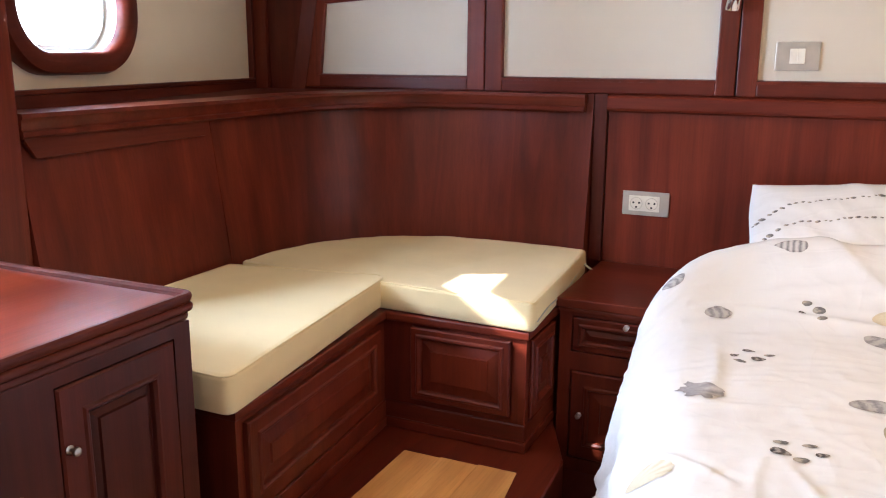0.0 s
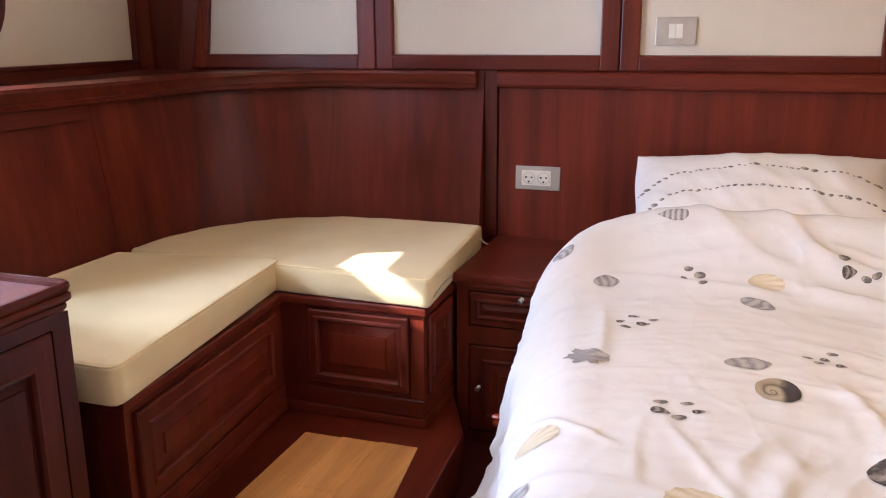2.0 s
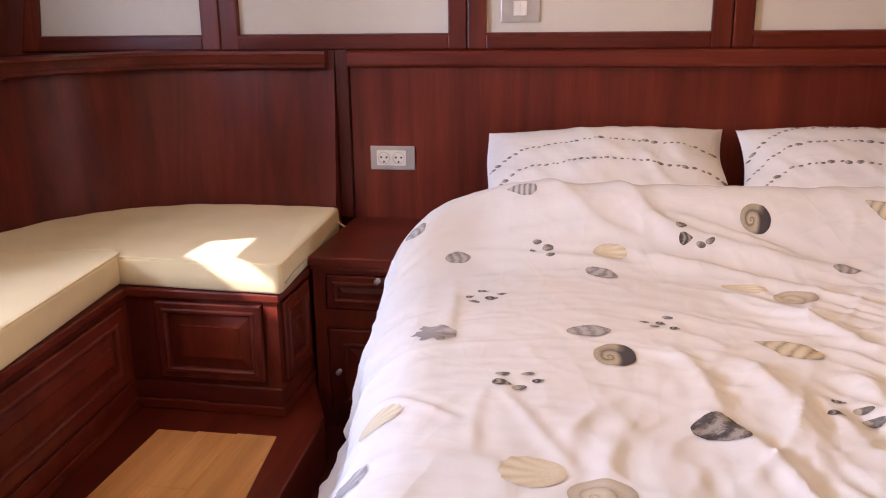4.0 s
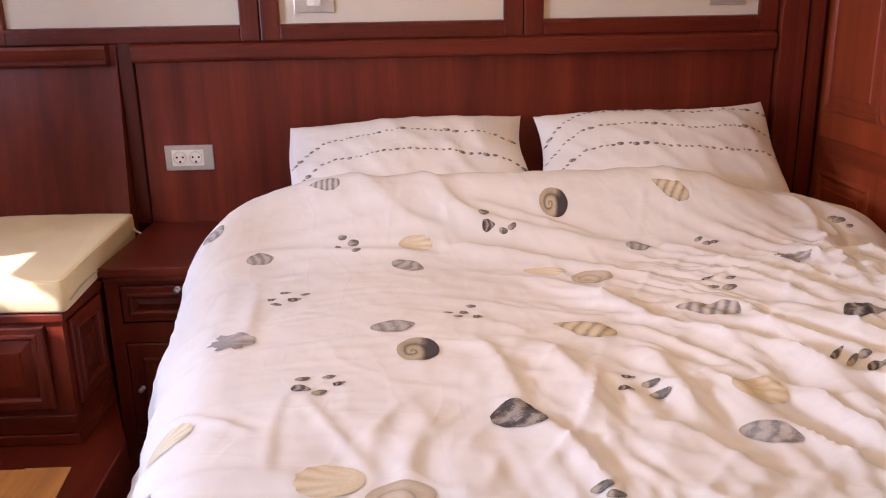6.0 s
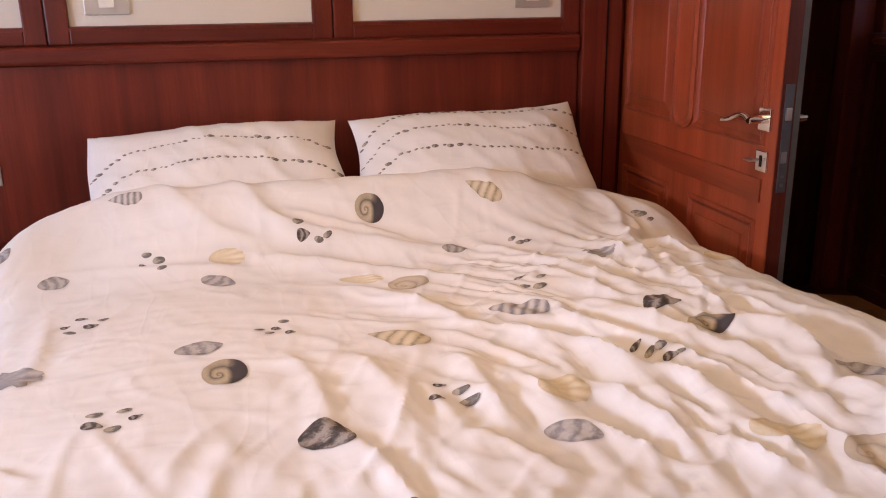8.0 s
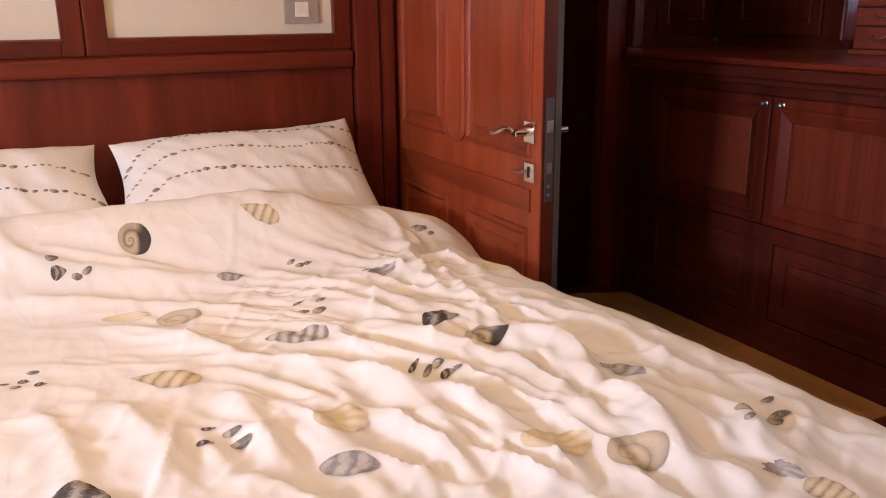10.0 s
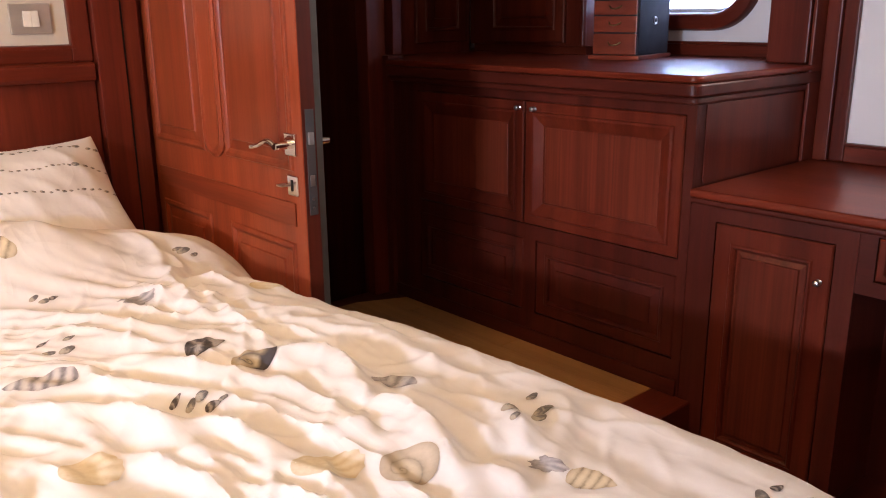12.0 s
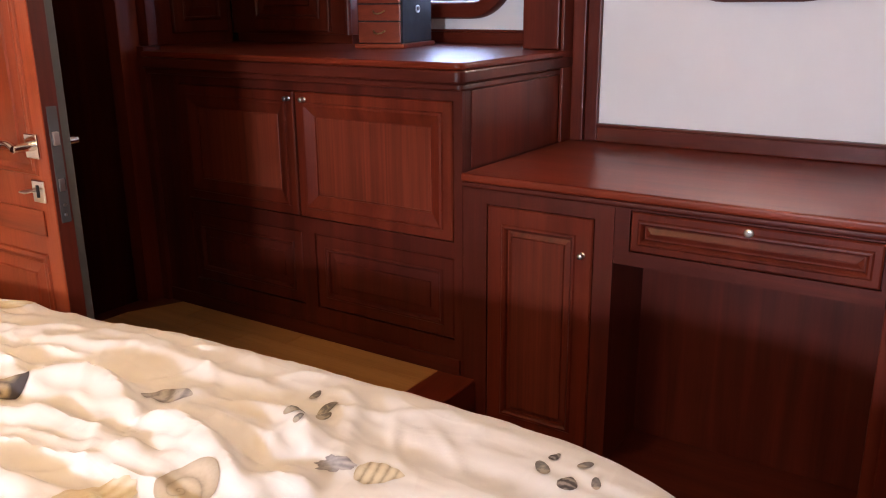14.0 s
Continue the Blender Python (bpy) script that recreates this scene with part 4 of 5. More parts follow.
def bed_base():
    t = thing("bed_base", (0.75, 1.3, LOW), "built-in mahogany bed base", "bed")
    part("plinth", box(0.10, 1.52, 0.16, 2.476, LOW, 0.20, bevel=0.004), MAHOG[0], t)
    m = thing("mattress", (0.75, 1.3, 0.20), "white mattress under the duvet", "mattress")
    part("mattress_cover", prism(rounded([(0.16, 0.14), (1.52, 0.14), (1.52, 2.47), (0.02, 2.47)], [0.12] * 4), 0.201, 0.375, 0.03, 3), COTTON, m)


bed_base()


# crumples sweep round the middle of the bed and run out towards its foot: folds a metre, slip, height, seed
CREASES = ((3.6, 0.35, 0.006, 3.0), (6.2, 0.40, 0.010, 9.0), (9.5, 0.50, 0.013, 17.0), (15.0, 0.8, 0.011, 21.0), (26.0, 1.2, 0.006, 27.0))
# single long folds, each a bow from its start over a bend to its end: three points, height, half width
HEAD_FOLDS = ((0.46, 2.00, 0.68, 1.93, 1.01, 1.82, 0.016, 0.030),
    (0.45, 1.88, 0.72, 1.86, 1.04, 1.54, 0.020, 0.030),
    (0.53, 2.01, 0.61, 2.01, 0.86, 1.90, 0.010, 0.018),
    (1.00, 1.84, 1.17, 1.78, 1.26, 1.37, 0.016, 0.022),
    (1.04, 1.69, 1.18, 1.59, 1.21, 1.31, 0.012, 0.016),
    (0.65, 1.70, 0.80, 1.55, 0.92, 1.29, 0.016, 0.024),
    (1.44, 1.89, 1.38, 1.88, 1.35, 1.45, 0.020, 0.018),
    (1.42, 1.67, 1.38, 1.47, 1.40, 1.33, 0.014, 0.016),
    (1.22, 1.77, 1.27, 1.68, 1.31, 1.52, 0.012, 0.013),
    (0.15, 2.28, 0.32, 1.90, 0.50, 1.94, 0.010, 0.030),
    (0.31, 2.34, 0.50, 1.86, 0.69, 1.93, 0.010, 0.026),
    (1.40, 2.10, 1.47, 1.94, 1.37, 1.86, 0.014, 0.020))
MIDDLE_FOLDS = ((0.81, 1.67, 1.04, 1.47, 1.12, 1.33, 0.010, 0.016),
    (1.05, 1.40, 1.10, 1.24, 1.21, 1.06, 0.018, 0.022),
    (1.12, 1.41, 1.23, 1.27, 1.30, 1.00, 0.018, 0.022),
    (0.94, 1.35, 1.08, 1.12, 1.15, 0.94, 0.018, 0.024),
    (1.32, 1.18, 1.48, 1.12, 1.34, 0.90, 0.034, 0.026),
    (1.34, 0.90, 1.38, 0.80, 1.29, 0.63, 0.034, 0.026),
    (1.40, 0.90, 1.41, 0.78, 1.39, 0.65, 0.018, 0.022),
    (1.47, 0.84, 1.49, 0.69, 1.40, 0.62, 0.014, 0.020),
    (1.60, 0.74, 1.56, 0.64, 1.46, 0.61, 0.012, 0.024),
    (1.32, 0.65, 1.36, 0.61, 1.34, 0.55, 0.020, 0.020),
    (1.29, 1.09, 1.33, 0.95, 1.26, 0.79, 0.012, 0.018),
    (1.11, 1.05, 1.19, 0.91, 1.19, 0.69, 0.012, 0.018))
FOOT_FOLDS = ((1.06, 0.86, 1.11, 0.79, 1.13, 0.68, 0.014, 0.018),
    (1.12, 0.89, 1.18, 0.73, 1.16, 0.66, 0.012, 0.016),
    (0.79, 1.40, 0.90, 1.30, 0.96, 1.09, 0.010, 0.016),
    (0.81, 1.25, 0.91, 1.13, 0.94, 0.94, 0.012, 0.018),
    (0.99, 1.07, 1.05, 0.95, 1.04, 0.79, 0.012, 0.018),
    (0.94, 0.94, 0.98, 0.84, 0.99, 0.77, 0.010, 0.018),
    (0.49, 1.35, 0.56, 1.23, 0.57, 1.03, 0.010, 0.020),
    (0.62, 1.33, 0.70, 1.09, 0.69, 0.89, 0.011, 0.022),
    (0.81, 1.28, 0.85, 1.02, 0.81, 0.91, 0.014, 0.024),
    (0.71, 1.19, 0.69, 0.94, 0.56, 0.84, 0.008, 0.010),
    (0.20, 1.11, 0.27, 0.97, 0.33, 0.84, 0.004, 0.012),
    (0.18, 1.12, 0.15, 1.02, 0.18, 0.84, 0.003, 0.010))
SIDE_FOLDS = ((-0.18, 1.88, 0.07, 1.89, 0.49, 1.84, 0.005, 0.014),
    (-0.03, 1.07, 0.05, 1.05, 0.14, 0.98, 0.006, 0.012),
    (0.00, 0.84, 0.07, 0.86, 0.22, 0.86, 0.010, 0.018),
    (0.37, 0.82, 0.37, 0.92, 0.44, 1.04, 0.005, 0.020),
    (0.33, 0.84, 0.29, 0.99, 0.42, 1.11, 0.004, 0.016),
    (0.01, 1.73, 0.06, 1.50, 0.04, 1.27, 0.005, 0.020),
    (0.53, 1.07, 0.62, 0.98, 0.65, 0.76, 0.010, 0.018),
    (0.95, 1.25, 1.02, 1.11, 0.93, 0.91, 0.010, 0.020),
    (0.78, 0.95, 0.85, 0.83, 0.84, 0.76, 0.012, 0.020),
    (1.05, 1.20, 1.09, 1.00, 1.07, 0.83, 0.014, 0.022))
CORNER_FOLDS = ((1.44, 1.99, 1.50, 1.91, 1.40, 1.82, 0.014, 0.014),
    (1.48, 1.84, 1.48, 1.71, 1.52, 1.58, 0.012, 0.014),
    (1.56, 1.86, 1.55, 1.73, 1.60, 1.60, 0.010, 0.014),
    (1.46, 1.56, 1.45, 1.43, 1.56, 1.37, 0.012, 0.016),
    (1.31, 1.85, 1.32, 1.76, 1.35, 1.56, 0.010, 0.012),
    (1.34, 1.17, 1.39, 1.29, 1.36, 1.42, 0.014, 0.014),
    (1.56, 1.31, 1.58, 1.23, 1.56, 1.03, 0.008, 0.014),
    (1.55, 1.18, 1.53, 0.92, 1.54, 0.79, 0.010, 0.020))
FIELD_X, FIELD_Y, FIELD_STEP = -0.50, -0.30, 0.005


def fold_field():
    """Heights of all the single folds on a fine grid over the bed."""
    gx, gy = np.meshgrid(FIELD_X + FIELD_STEP * np.arange(500), FIELD_Y + FIELD_STEP * np.arange(570), indexing="ij")
    total = np.zeros_like(gx)
    for x0, y0, xb, yb, x1, y1, high, wide in HEAD_FOLDS + MIDDLE_FOLDS + FOOT_FOLDS + SIDE_FOLDS + CORNER_FOLDS:
        n = 22
        best, along, side = np.full(gx.shape, 9.0), np.zeros_like(gx), np.zeros_like(gx)
        pts = [((1 - t) ** 2 * x0 + 2 * t * (1 - t) * xb + t * t * x1, (1 - t) ** 2 * y0 + 2 * t * (1 - t) * yb + t * t * y1) for t in (k / n for k in range(n + 1))]
        for k, ((ax, ay), (bx, by)) in enumerate(zip(pts, pts[1:])):
            dx, dy = bx - ax, by - ay
            size = dx * dx + dy * dy
            f = np.clip(((gx - ax) * dx + (gy - ay) * dy) / size, 0, 1)
            ox, oy = gx - ax - f * dx, gy - ay - f * dy
            d = np.hypot(ox, oy)
            near = d < best
            best[near], along[near] = d[near], ((k + f) / n)[near]
            nx, ny = (-dy, dx) if -dy > 0 else (dy, -dx)
            side[near] = np.sign(ox * nx + oy * ny)[near]
        d = best / (wide * np.where(side > 0, 0.62, 1.25))
        ends = np.clip(1 - np.abs(2 * along - 1) ** 3, 0, 1) ** 0.7
        ridge = np.exp(1 - np.sqrt(1 + 2.6 * d * d))
        trough = np.exp(-((best - 1.9 * wide) / (0.9 * wide)) ** 2) * np.where(side > 0, 1.0, 0.35)
        total += high * ends * (ridge - 0.28 * trough)
    return total


FIELD = fold_field()


def long_folds(x, y):
    i, j = (x - FIELD_X) / FIELD_STEP, (y - FIELD_Y) / FIELD_STEP
    i, j = min(max(i, 0.0), 498.0), min(max(j, 0.0), 568.0)
    a, b = int(i), int(j)
    u, v = i - a, j - b
    return float((FIELD[a, b] * (1 - u) + FIELD[a + 1, b] * u) * (1 - v) + (FIELD[a, b + 1] * (1 - u) + FIELD[a + 1, b + 1] * u) * v)


def fold(x, y):
    """Height of creases and puffs of the cotton cover."""
    v = Vector((x, y, 0.0))
    wx = 0.07 * noise.noise(v * 2.3) + 0.012 * noise.noise(v * 6.3 + Vector((7, 0, 0)))
    wy = 0.07 * noise.noise(v * 2.3 + Vector((0, 9, 4))) + 0.012 * noise.noise(v * 6.3 + Vector((0, 3, 8)))
    px, py = x + wx - 0.30, y + wy - 0.90
    across = math.sqrt(px * px + max(py, 0.0) ** 2 + 0.004)
    along = math.atan2(abs(px) + 0.02, max(py, 0.0) + 0.02) * 0.8 - min(py, 0.0)
    slack = max(0.0, min(1.0, (x - 0.42 + 0.25 * (1.4 - y)) / 0.65))
    slack *= 1 - 0.75 * max(0.0, min(1.0, (y - 1.72) / 0.2))
    rim = max(0.0, min(1.0, (BED_R - 0.08 - x) / 0.25))
    h = 0.0
    for rate, slip, size, seed in CREASES:
        f = abs(noise.noise(Vector((across * rate, along * slip * 1.7, seed))))
        f = 1.25 - math.sqrt(0.04 + (2.8 * f) ** 2)
        f = max(-0.1, f)
        mask = max(0.0, min(1.0, 0.62 + 1.5 * noise.noise(Vector((x * 2.6, y * 2.6, seed + 2)))))
        h += size * f * mask
    cross = abs(noise.noise(Vector((x * 7 + y * 5, x * 3 - y * 4, 61.0))))
    cross2 = abs(noise.noise(Vector((x * 9 - y * 7, x * 3 + y * 4, 71.0))))
    h += 0.007 * max(0.0, 1 - 5 * cross) + 0.006 * max(0.0, 1 - 5 * cross2)
    calm = 1 - 0.6 * max(0.0, min(1.0, (0.62 - y) / 0.3)) * max(0.0, min(1.0, (x - 1.2) / 0.2))
    h = h * (0.20 + 0.80 * slack) * (0.28 + 0.72 * rim) * calm + long_folds(x + 0.25 * wx, y + 0.25 * wy)
    return h + 0.003 * noise.noise(v * 8) + 0.0014 * noise.noise(v * 24)


def duvet_height(x, y):
    z = 0.432 + 0.012 * noise.noise(Vector((x * 1.1 + 4, y * 1.1, 0)))
    head = max(0.0, min(1.0, (y - 1.76 + 0.04 * noise.noise(Vector((x * 2, 3, 1)))) / 0.34))
    over = max(0.0, min(1.0, (x - 1.10) / 0.25))
    z += (0.095 - 0.010 * over) * head * head * (3 - 2 * head)
    z += (0.074 - 0.050 * over) * max(0.0, min(1.0, (x + 0.22) / 0.34)) * math.exp(-((y - 2.10) / 0.12) ** 2)
    z += 0.032 * max(0.0, min(1.0, (x - 0.9) / 0.6)) - 0.012 - 0.034 * head * max(0.0, min(1.0, (x - 1.22) / 0.28))
    return z + fold(x, y)


def rolled(p, half, r, hang, flare=0.05):
    """Maps arc length p from the middle to (offset, drop) over a rounded edge."""
    s, q = (1 if p >= 0 else -1), abs(p)
    flat = half - r
    if q <= flat:
        return s * q, 0.0
    if q <= flat + r * math.pi / 2:
        a = (q - flat) / r
        return s * (flat + r * math.sin(a)), r * (1 - math.cos(a))
    d = q - flat - r * math.pi / 2
    return s * (half + flare * d), r + min(d, hang)


def duvet():
    d = thing("duvet", (0.75, 1.1, 0.38), "rumpled white cotton duvet printed with grey and sand seashells", "duvet")
    nx, ny = 400, 430
    bm = bmesh.new()
    grid = []
    r, hang = 0.15, 0.36
    for j in range(ny + 1):
        fy = j / ny
        # arc length from the head's fold to the hanging foot
        L = BED_HEAD - BED_FOOT - r + r * math.pi / 2 + 0.30
        q = fy * L
        flat = BED_HEAD - BED_FOOT - r
        if q <= flat:
            y, dy = BED_HEAD - q, 0.0
        elif q <= flat + r * math.pi / 2:
            a = (q - flat) / r
            y, dy = BED_FOOT + r - r * math.sin(a), r * (1 - math.cos(a))
        else:
            y, dy = BED_FOOT - 0.05 * (q - flat - r * math.pi / 2), r + q - flat - r * math.pi / 2
        hem = max(0.0, 1 - q / 0.05)
        xl = duvet_left(y)
        # the starboard foot corner is drawn in
        ease = max(0.0, min(1.0, (y - 0.9) / 1.1))
        xr = BED_R - 0.17 * max(0.0, (0.36 - y) / 0.36) ** 2.0 - 0.06 * ease * ease * (3 - 2 * ease)
        mid, half = (xl + xr) / 2, (xr - xl) / 2
        P = half - r + r * math.pi / 2 + hang
        near_head = max(0.0, 1 - q / 1.1)
        row = []
        for i in range(nx + 1):
            flare = 0.06 if 2 * i > nx else 0.04 + 0.60 * max(0.0, min(1.0, (1.6 - y) / 0.6)) ** 1.2 + 0.35 * max(0.0, min(1.0, (1.15 - y) / 0.3))
            ox, dx = rolled((2 * i / nx - 1) * P, half, r, hang, flare)
            x = mid + ox
            yy = y - near_head * (0.20 * min(1.2, max(0.0, (0.12 - x) / 0.25)) ** 2 + 0.10 * min(1.1, max(0.0, (x - 0.9) / 0.7)) ** 1.5)
            top = duvet_height(min(max(x, xl), xr), max(y, BED_FOOT)) - 0.032 * near_head * min(1.2, max(0.0, (x - 1.15) / 0.40)) ** 2
            dd = math.sqrt(dx * dx + dy * dy)
            side = min(1.0, dx / 0.25)
            ruffle = 0.011 * side * (math.sin(y * 13 + 2 * math.sin(y * 5)) + 0.5 * noise.noise(Vector((y * 9, 3, x))))
            z = top - dd
            crumple = abs(noise.noise(Vector((y * 5.5 - z * 4, z * 3.2, 8.0)))), abs(noise.noise(Vector((y * 12 + z * 7, z * 6, 5.0))))
            ruffle += side * (1.0 if ox < 0 else 0.3) * (0.020 * max(0.0, 1 - 3.2 * crumple[0]) + 0.010 * max(0.0, 1 - 3.2 * crumple[1]) - 0.008)
            ruffle *= min(1.0, q / 0.35)
            sg = 1 if ox > 0 else -1
            foot = min(1.0, dy / 0.2) * 0.015 * math.sin(x * 15 + math.sin(x * 6))
            if hem > 0:
                z -= 0.030 * hem * hem
            row.append(bm.verts.new((x + sg * ruffle, yy - foot, max(z, LOW + 0.02))))
        grid.append(row)
    for j in range(ny):
        for i in range(nx):
            bm.faces.new((grid[j][i], grid[j][i + 1], grid[j + 1][i + 1], grid[j + 1][i]))
    # turned-under head end
    under = [bm.verts.new((v.co.x, v.co.y - 0.10, max(v.co.z - 0.055, 0.378))) for v in grid[0]]
    for i in range(nx):
        bm.faces.new((grid[0][i + 1], grid[0][i], under[i], under[i + 1]))
    ob = part("cover", bm, COTTON, d, "", True)
    return d, ob


DUVET, COVER = duvet()


# ---- prints on the bedding ----
from mathutils.bvhtree import BVHTree


def print_material(name, build, edge=0.84):
    """A printed motif: its colour follows the motif's own flat coordinates (u along, v across, -1 to 1)."""
    m, nt, b = shader(name, 0.9)
    uv = nt.nodes.new("ShaderNodeUVMap")
    uv.uv_map = "motif"
    sep = nt.nodes.new("ShaderNodeSeparateXYZ")
    nt.links.new(uv.outputs[0], sep.inputs[0])

    def calc(op, a, b2=None):
        n = nt.nodes.new("ShaderNodeMath")
        n.operation = op
        for s, v in ((n.inputs[0], a), (n.inputs[1], b2)):
            if v is None:
                continue
            if isinstance(v, (int, float)):
                s.default_value = v
            else:
                nt.links.new(v, s)
        return n.outputs[0]
    grain = noise_tex(nt, mapped(nt, (1, 1, 1)), 160, 4, 0.6)
    blot = noise_tex(nt, mapped(nt, (1, 1, 1)), 55, 3, 0.6, 0.8)
    col = build(nt, calc, sep.outputs[0], sep.outputs[1], grain, blot)
    rim = nt.nodes.new("ShaderNodeUVMap")
    rim.uv_map = "rim"
    rsep = nt.nodes.new("ShaderNodeSeparateXYZ")
    nt.links.new(rim.outputs[0], rsep.inputs[0])
    line = ramp(nt, rsep.outputs[0], ((0.70, (1, 1, 1)), (1.0, (edge, edge * 0.97, edge * 0.95))))
    col = mix(nt, "MULTIPLY", 1.0, col, line)
    nt.links.new(col, b.inputs["Base Color"])
    return m


def banded(stops, freq, bend, soft=0.35):
    def build(nt, calc, u, v, grain, blot):
        w = calc("ADD", calc("MULTIPLY", u, freq), calc("MULTIPLY", calc("MULTIPLY", v, v), bend))
        w = calc("ADD", w, calc("MULTIPLY", blot, 7.0 if soft > 0.5 else 2.6))
        s = calc("ADD", calc("MULTIPLY", calc("SINE", w), 0.5), 0.5)
        s = calc("ADD", calc("MULTIPLY", s, 0.62), calc("MULTIPLY", grain, soft))
        s = calc("SUBTRACT", s, calc("MULTIPLY", calc("ABSOLUTE", v), 0.16))
        return ramp(nt, s, stops)
    return build


def ribbed(stops, n):
    def build(nt, calc, u, v, grain, blot):
        a = calc("ARCTAN2", v, calc("ADD", u, 1.05))
        outer = calc("MAXIMUM", calc("MINIMUM", calc("ADD", u, 0.25), 0.8), 0.12)
        s = calc("ADD", calc("MULTIPLY", calc("MULTIPLY", calc("SINE", calc("MULTIPLY", a, n)), outer), 0.34), 0.45)
        s = calc("ADD", s, calc("MULTIPLY", calc("SUBTRACT", grain, 0.5), 0.5))
        s = calc("ADD", s, calc("MULTIPLY", u, 0.14))
        return ramp(nt, s, stops)
    return build


def spiral(stops, shade):
    def build(nt, calc, u, v, grain, blot):
        du, dv = calc("ADD", u, 0.22), calc("SUBTRACT", v, -0.1)
        r = calc("SQRT", calc("ADD", calc("MULTIPLY", du, du), calc("MULTIPLY", dv, dv)))
        a = calc("ARCTAN2", dv, du)
        w = calc("ADD", a, calc("MULTIPLY", calc("LOGARITHM", calc("ADD", r, 0.05), 2.718), 5.2))
        line = calc("POWER", calc("ADD", calc("MULTIPLY", calc("SINE", w), 0.5), 0.5), 0.3)
        s = calc("ADD", calc("MULTIPLY", line, 0.5), calc("MULTIPLY", grain, 0.3))
        s = calc("SUBTRACT", calc("ADD", s, 0.12), calc("MULTIPLY", calc("MAXIMUM", calc("SUBTRACT", u, 0.12), 0.0), shade))
        return ramp(nt, s, stops)
    return build


DARKGREY, MIDGREY, PALEGREY, SAND, STRAW = (0.05, 0.045, 0.05), (0.17, 0.155, 0.155), (0.42, 0.39, 0.37), (0.46, 0.38, 0.25), (0.64, 0.54, 0.32)
INK = {
    "snail": print_material("snail_print", spiral(((0.12, (0.06, 0.052, 0.055)), (0.42, (0.20, 0.165, 0.12)), (0.8, (0.52, 0.44, 0.31))), 1.35)),
    "psnail": print_material("pale_snail_print", spiral(((0.12, (0.22, 0.19, 0.15)), (0.42, (0.46, 0.39, 0.29)), (0.8, (0.62, 0.54, 0.42))), 0.25), 0.75),
    "auger_sand": print_material("sand_auger_print", banded(((0.06, (0.24, 0.20, 0.14)), (0.26, (0.52, 0.44, 0.30)), (0.7, (0.68, 0.60, 0.44))), 15.0, 3.5)),
    "auger_grey": print_material("grey_auger_print", banded(((0.06, (0.17, 0.16, 0.165)), (0.30, (0.37, 0.35, 0.345)), (0.7, (0.60, 0.57, 0.54))), 17.0, 3.0)),
    "oval": print_material("grey_mussel_print", banded(((0.10, (0.17, 0.158, 0.165)), (0.42, (0.30, 0.285, 0.285)), (0.9, (0.48, 0.455, 0.43))), 10.0, 6.0, 0.7)),
    "whelk": print_material("whelk_print", banded(((0.3, (0.045, 0.038, 0.036)), (0.62, (0.12, 0.10, 0.09)), (0.95, (0.34, 0.30, 0.26))), 7.0, 9.0, 0.8)),
    "pale": print_material("straw_scallop_print", ribbed(((0.1, (0.56, 0.46, 0.28)), (0.45, (0.68, 0.60, 0.43)), (0.85, (0.76, 0.71, 0.58))), 30.0), 0.93),
    "fan": print_material("grey_scallop_print", ribbed(((0.1, (0.20, 0.19, 0.20)), (0.5, (0.38, 0.36, 0.36)), (0.9, (0.60, 0.57, 0.55))), 22.0)),
    "pebble": print_material("pebble_print", banded(((0.1, (0.055, 0.05, 0.052)), (0.5, (0.19, 0.175, 0.16)), (0.9, (0.44, 0.39, 0.31))), 2.2, 2.0, 0.8)),
}


def outline_of(kind, a):
    """Radius of a motif's outline towards the angle a, as (u, v) half sizes."""
    c, s = math.cos(a), math.sin(a)
    if kind in ("snail", "psnail"):
        k = 1 + 0.05 * math.cos(a - 0.6)
        return c * k, 0.76 * s * k
    if kind.startswith("auger"):
        w = 0.40 * (0.5 - 0.5 * c) ** 0.6 + 0.06
        return c, s * w * (1 + 0.07 * math.sin(9 * a))
    if kind == "whelk":
        w = 0.66 * (0.62 - 0.38 * c)
        return c, s * (w + 0.12) * (1 + 0.04 * math.sin(11 * a))
    if kind == "fan":
        jag = 1 + (0.16 * math.sin(7 * a) + 0.10 * math.sin(17 * a + 1)) * (1.0 if abs(a) > 1.2 else 0.35)
        return c * jag, s * (0.56 - 0.14 * c) * jag
    if kind == "oval":
        return c, s * 0.52 * (1 - 0.42 * max(0.0, c) ** 3 - 0.15 * max(0.0, -c) ** 3) * (1 + 0.05 * math.sin(5 * a + 1))
    if kind == "pale":
        ripple = 1 + 0.045 * math.sin(13 * a) * (1 if abs(a) < 1.9 else 0)
        return c * (0.95 if c > 0 else 0.9) * ripple, s * (0.62 - 0.12 * (1 - c) / 2) * ripple
    return c, s * 0.52 * (1 + 0.06 * math.sin(3 * a + 1))


